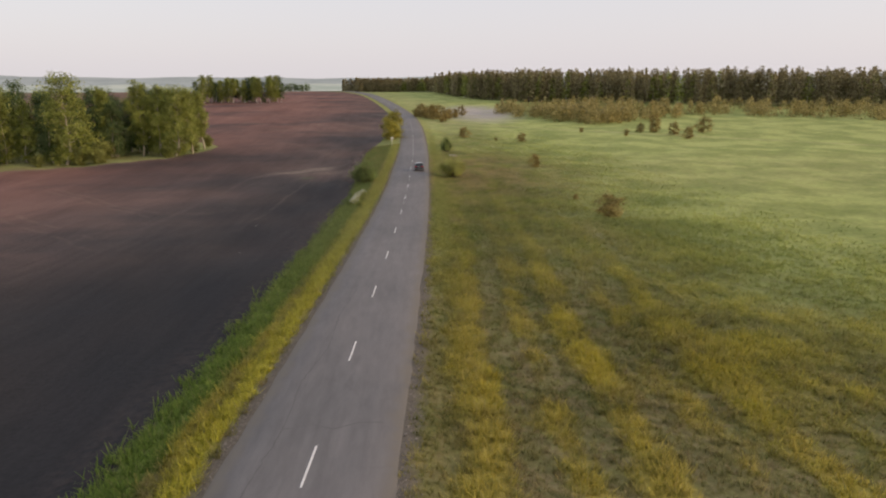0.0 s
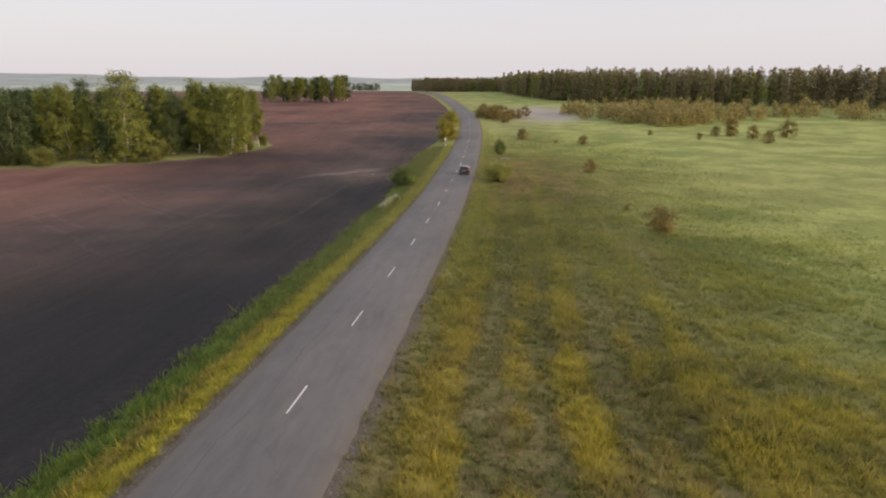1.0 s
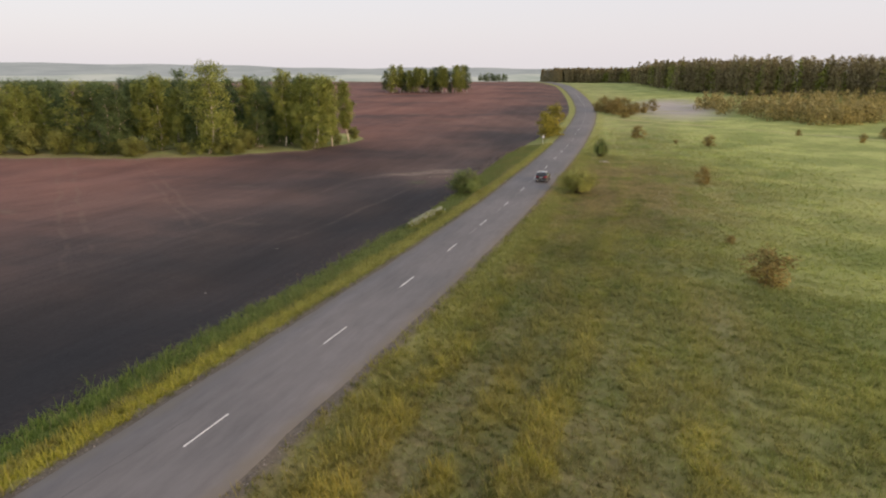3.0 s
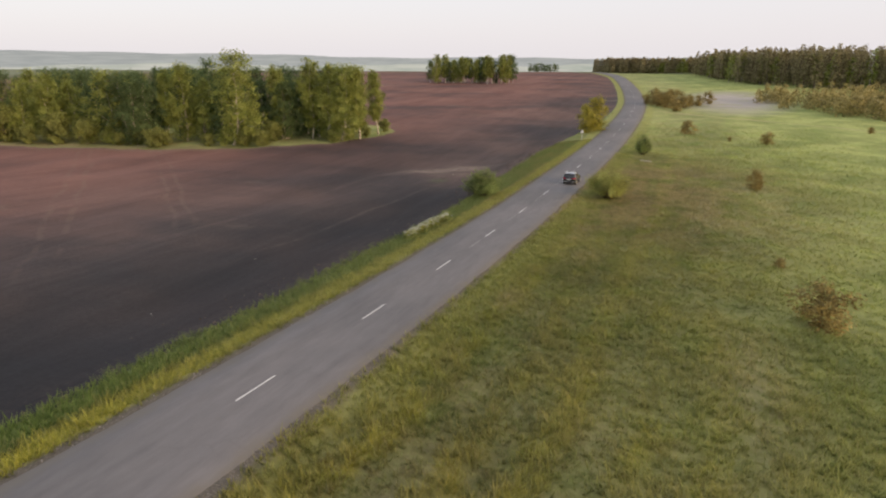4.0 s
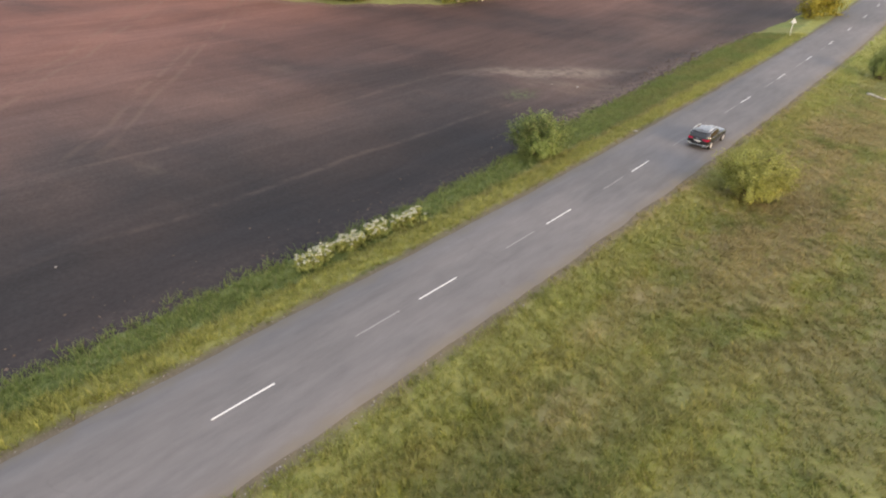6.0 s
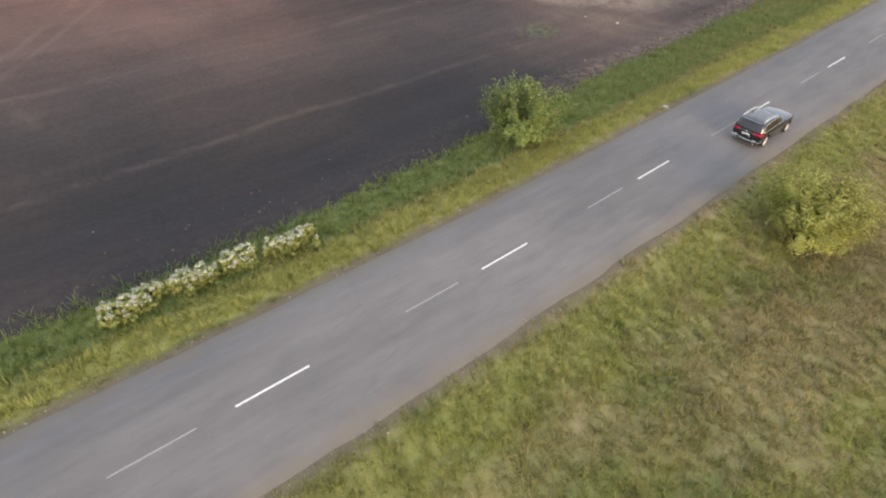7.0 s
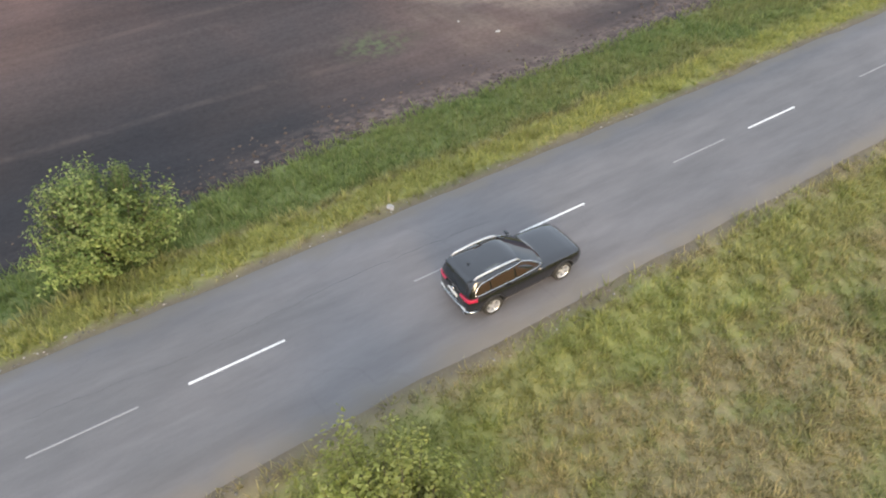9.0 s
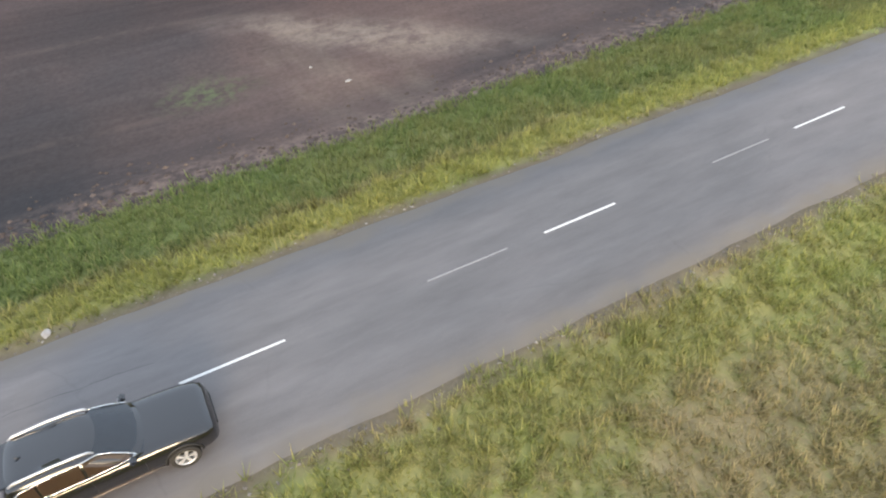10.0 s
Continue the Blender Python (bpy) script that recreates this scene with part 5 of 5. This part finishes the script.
# ---- grass and clods ----
def grass(name, label, x0, x1, y0, y1, per_m2, blades, low, high, width, seed, keep, stand=(0.30, 0.85)):
    rng = np.random.default_rng(seed)
    n = int((x1 - x0) * (y1 - y0) * per_m2)
    y = rng.uniform(y0, y1, n)
    u = rng.uniform(x0, x1, n)
    ok = keep(u, y, rng)
    u, y = u[ok], y[ok]
    x = u + road_x(y)
    z = height(x, y)
    n = len(x)
    clump = 0.55 + 0.45 * np.sin(x * 1.9 + np.sin(y * 1.3) * 2) * np.sin(y * 1.5 + np.cos(x * 0.8) * 2)
    h = (low + (high - low) * rng.uniform(0, 1, n) ** 1.5) * (0.7 + 0.6 * clump)
    near = np.clip((75 - y) / 45, 0, 1)
    h *= np.where(u > 0, 1 - near * 0.45 + near * 0.9 * row(u, y), 1.0)
    c = np.repeat(np.stack([x, y, z], 1), blades, 0)
    h = np.repeat(h, blades) * rng.uniform(0.6, 1.15, n * blades)
    m = len(c)
    c[:, :2] += rng.normal(0, 0.09, (m, 2))
    a = rng.uniform(0, 2 * np.pi, m)
    d = np.stack([np.cos(a), np.sin(a), 0 * a], 1)
    s = np.stack([-np.sin(a), np.cos(a), 0 * a], 1) * (width * rng.uniform(0.6, 1.4, m))[:, None]
    rise = rng.uniform(*stand, m)
    tip = c + d * (h * np.sqrt(1 - rise ** 2))[:, None] + np.array([0, 0, 1]) * (h * rise)[:, None]
    base = c - np.array([0, 0, 0.03])
    q = np.stack([base + s, base - s, tip], 1)
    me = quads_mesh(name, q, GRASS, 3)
    me.attributes.new("off", "FLOAT", "POINT").data.foreach_set("value", np.repeat(np.repeat(u, blades), 3).astype(np.float32))
    me.attributes.new("row", "FLOAT", "POINT").data.foreach_set("value", np.repeat(np.repeat(row(u, y), blades), 3).astype(np.float32))
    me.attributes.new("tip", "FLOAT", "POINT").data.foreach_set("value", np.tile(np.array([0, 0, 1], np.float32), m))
    me.attributes.new("bare", "FLOAT", "POINT").data.foreach_set("value", np.repeat(np.repeat(worn_at(x, y), blades), 3).astype(np.float32))
    return tagged(new(name, me), label, "grass", kind="stuff")


def grass_material():
    k = Mat("grass_blades", 0.75, spec=0.15)
    c = grass_tint(k)
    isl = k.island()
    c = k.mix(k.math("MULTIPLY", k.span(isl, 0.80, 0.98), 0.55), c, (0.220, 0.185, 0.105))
    # greener dark foot and lighter tip, partly self-shading put into the blade colour
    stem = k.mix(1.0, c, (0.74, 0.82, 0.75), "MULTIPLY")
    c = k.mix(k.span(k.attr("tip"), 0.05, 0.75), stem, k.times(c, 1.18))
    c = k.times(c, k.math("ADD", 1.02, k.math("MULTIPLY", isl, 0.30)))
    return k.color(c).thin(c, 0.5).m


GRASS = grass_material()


def left_keep(u, y, rng):
    return (-u < soil_edge(y) + rng.normal(0.2, 0.5, len(u))) & (rng.uniform(0, 1, len(u)) < np.clip((-u - 4.0) / 0.9, 0, 1))


def right_keep(u, y, rng):
    edge = np.clip((u - 3.85) / 0.9, 0, 1)
    thin = np.clip(1.25 - (u - 14) / 34, 0.03, 1) * np.clip((215 - y) / 90, 0.03, 1)
    near = np.clip((70 - y) / 40, 0, 1)
    bare = 1 - near + near * np.clip((row(u, y) - 0.26) / 0.28, 0.55, 1)
    worn = worn_at(u + road_x(y), y)
    return rng.uniform(0, 1, len(u)) < edge * thin * bare * (1 - 0.35 * worn) * np.clip((y + 18) / 16, 0, 1)


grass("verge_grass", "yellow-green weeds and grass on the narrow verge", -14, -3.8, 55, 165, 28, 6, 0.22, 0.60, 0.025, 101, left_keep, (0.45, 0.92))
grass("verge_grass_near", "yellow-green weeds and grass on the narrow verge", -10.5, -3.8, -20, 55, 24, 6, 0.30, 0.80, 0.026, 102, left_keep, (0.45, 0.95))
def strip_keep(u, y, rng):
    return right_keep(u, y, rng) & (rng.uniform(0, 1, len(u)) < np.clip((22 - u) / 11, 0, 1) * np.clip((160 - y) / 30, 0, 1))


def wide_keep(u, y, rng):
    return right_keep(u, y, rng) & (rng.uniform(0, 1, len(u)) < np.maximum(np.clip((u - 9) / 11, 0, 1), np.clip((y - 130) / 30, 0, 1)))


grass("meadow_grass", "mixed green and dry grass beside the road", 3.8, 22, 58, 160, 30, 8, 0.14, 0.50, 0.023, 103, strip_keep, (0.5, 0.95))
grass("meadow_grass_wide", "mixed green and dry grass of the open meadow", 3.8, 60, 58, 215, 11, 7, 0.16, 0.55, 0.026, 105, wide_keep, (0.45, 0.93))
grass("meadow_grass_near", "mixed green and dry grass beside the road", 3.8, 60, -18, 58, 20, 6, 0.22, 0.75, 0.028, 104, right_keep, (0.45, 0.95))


def clods():
    rng = np.random.default_rng(31)
    k = Mat("clods", 0.95, spec=0.1)
    c = k.ramp(k.island(), (0.0, (0.084, 0.068, 0.061)), (0.7, (0.112, 0.086, 0.073)), (1.0, (0.165, 0.126, 0.104)))
    k.color(c)
    n = 2600
    y = np.concatenate([rng.uniform(98, 165, 2200), rng.uniform(40, 98, 400)])
    u = -(soil_edge(y) + np.abs(rng.normal(0.4, 2.3, n)) + 0.5 * np.sin(y * 0.9))
    x = u + road_x(y)
    r = 0.03 + 0.11 * rng.uniform(0, 1, n) ** 2.2 * np.where(y > 98, 1.1, 0.8)
    z = height(x, y) + r * 0.2
    octa = np.array([(1, 0, 0), (0, 1, 0), (-1, 0, 0), (0, -1, 0), (0, 0, 0.7), (0, 0, -0.7)], float)
    fac = np.array([(0, 1, 4), (1, 2, 4), (2, 3, 4), (3, 0, 4), (1, 0, 5), (2, 1, 5), (3, 2, 5), (0, 3, 5)])
    v = octa[None] * r[:, None, None] * rng.uniform(0.6, 1.4, (n, 6, 1)) + np.stack([x, y, z], 1)[:, None]
    f = (fac[None] + 6 * np.arange(n)[:, None, None]).reshape(-1, 3)
    return tagged(new("soil_clods", mesh_of("soil_clods", v.reshape(-1, 3), f, k.m)), "dry brown clods of turned soil along the field edge", "soil", kind="stuff")


clods()


def gravel():
    """Loose stones on both shoulders, thickest beside the asphalt."""
    rng = np.random.default_rng(44)
    k = Mat("shoulder_gravel", 0.9, spec=0.2)
    k.color(k.ramp(k.island(), (0.0, (0.10, 0.09, 0.08)), (0.6, (0.19, 0.17, 0.15)), (1.0, (0.34, 0.31, 0.28))))
    n = 6500
    y = -18 + 153 * rng.uniform(0, 1, n) ** 1.9
    side = np.where(rng.random(n) < 0.5, -1.0, 1.0)
    u = side * (3.82 + np.abs(rng.normal(0, 0.45, n)))
    x = u + road_x(y)
    r = 0.018 + 0.05 * rng.uniform(0, 1, n) ** 3
    z = height(x, y) + r * 0.25
    octa = np.array([(1, 0, 0), (0, 1, 0), (-1, 0, 0), (0, -1, 0), (0, 0, 0.7), (0, 0, -0.7)], float)
    fac = np.array([(0, 1, 4), (1, 2, 4), (2, 3, 4), (3, 0, 4), (1, 0, 5), (2, 1, 5), (3, 2, 5), (0, 3, 5)])
    v = octa[None] * r[:, None, None] * rng.uniform(0.6, 1.4, (n, 6, 1)) + np.stack([x, y, z], 1)[:, None]
    f = (fac[None] + 6 * np.arange(n)[:, None, None]).reshape(-1, 3)
    return tagged(new("shoulder_gravel", mesh_of("shoulder_gravel", v.reshape(-1, 3), f, k.m)), "loose grey gravel on the road shoulders", "gravel", kind="stuff")


gravel()
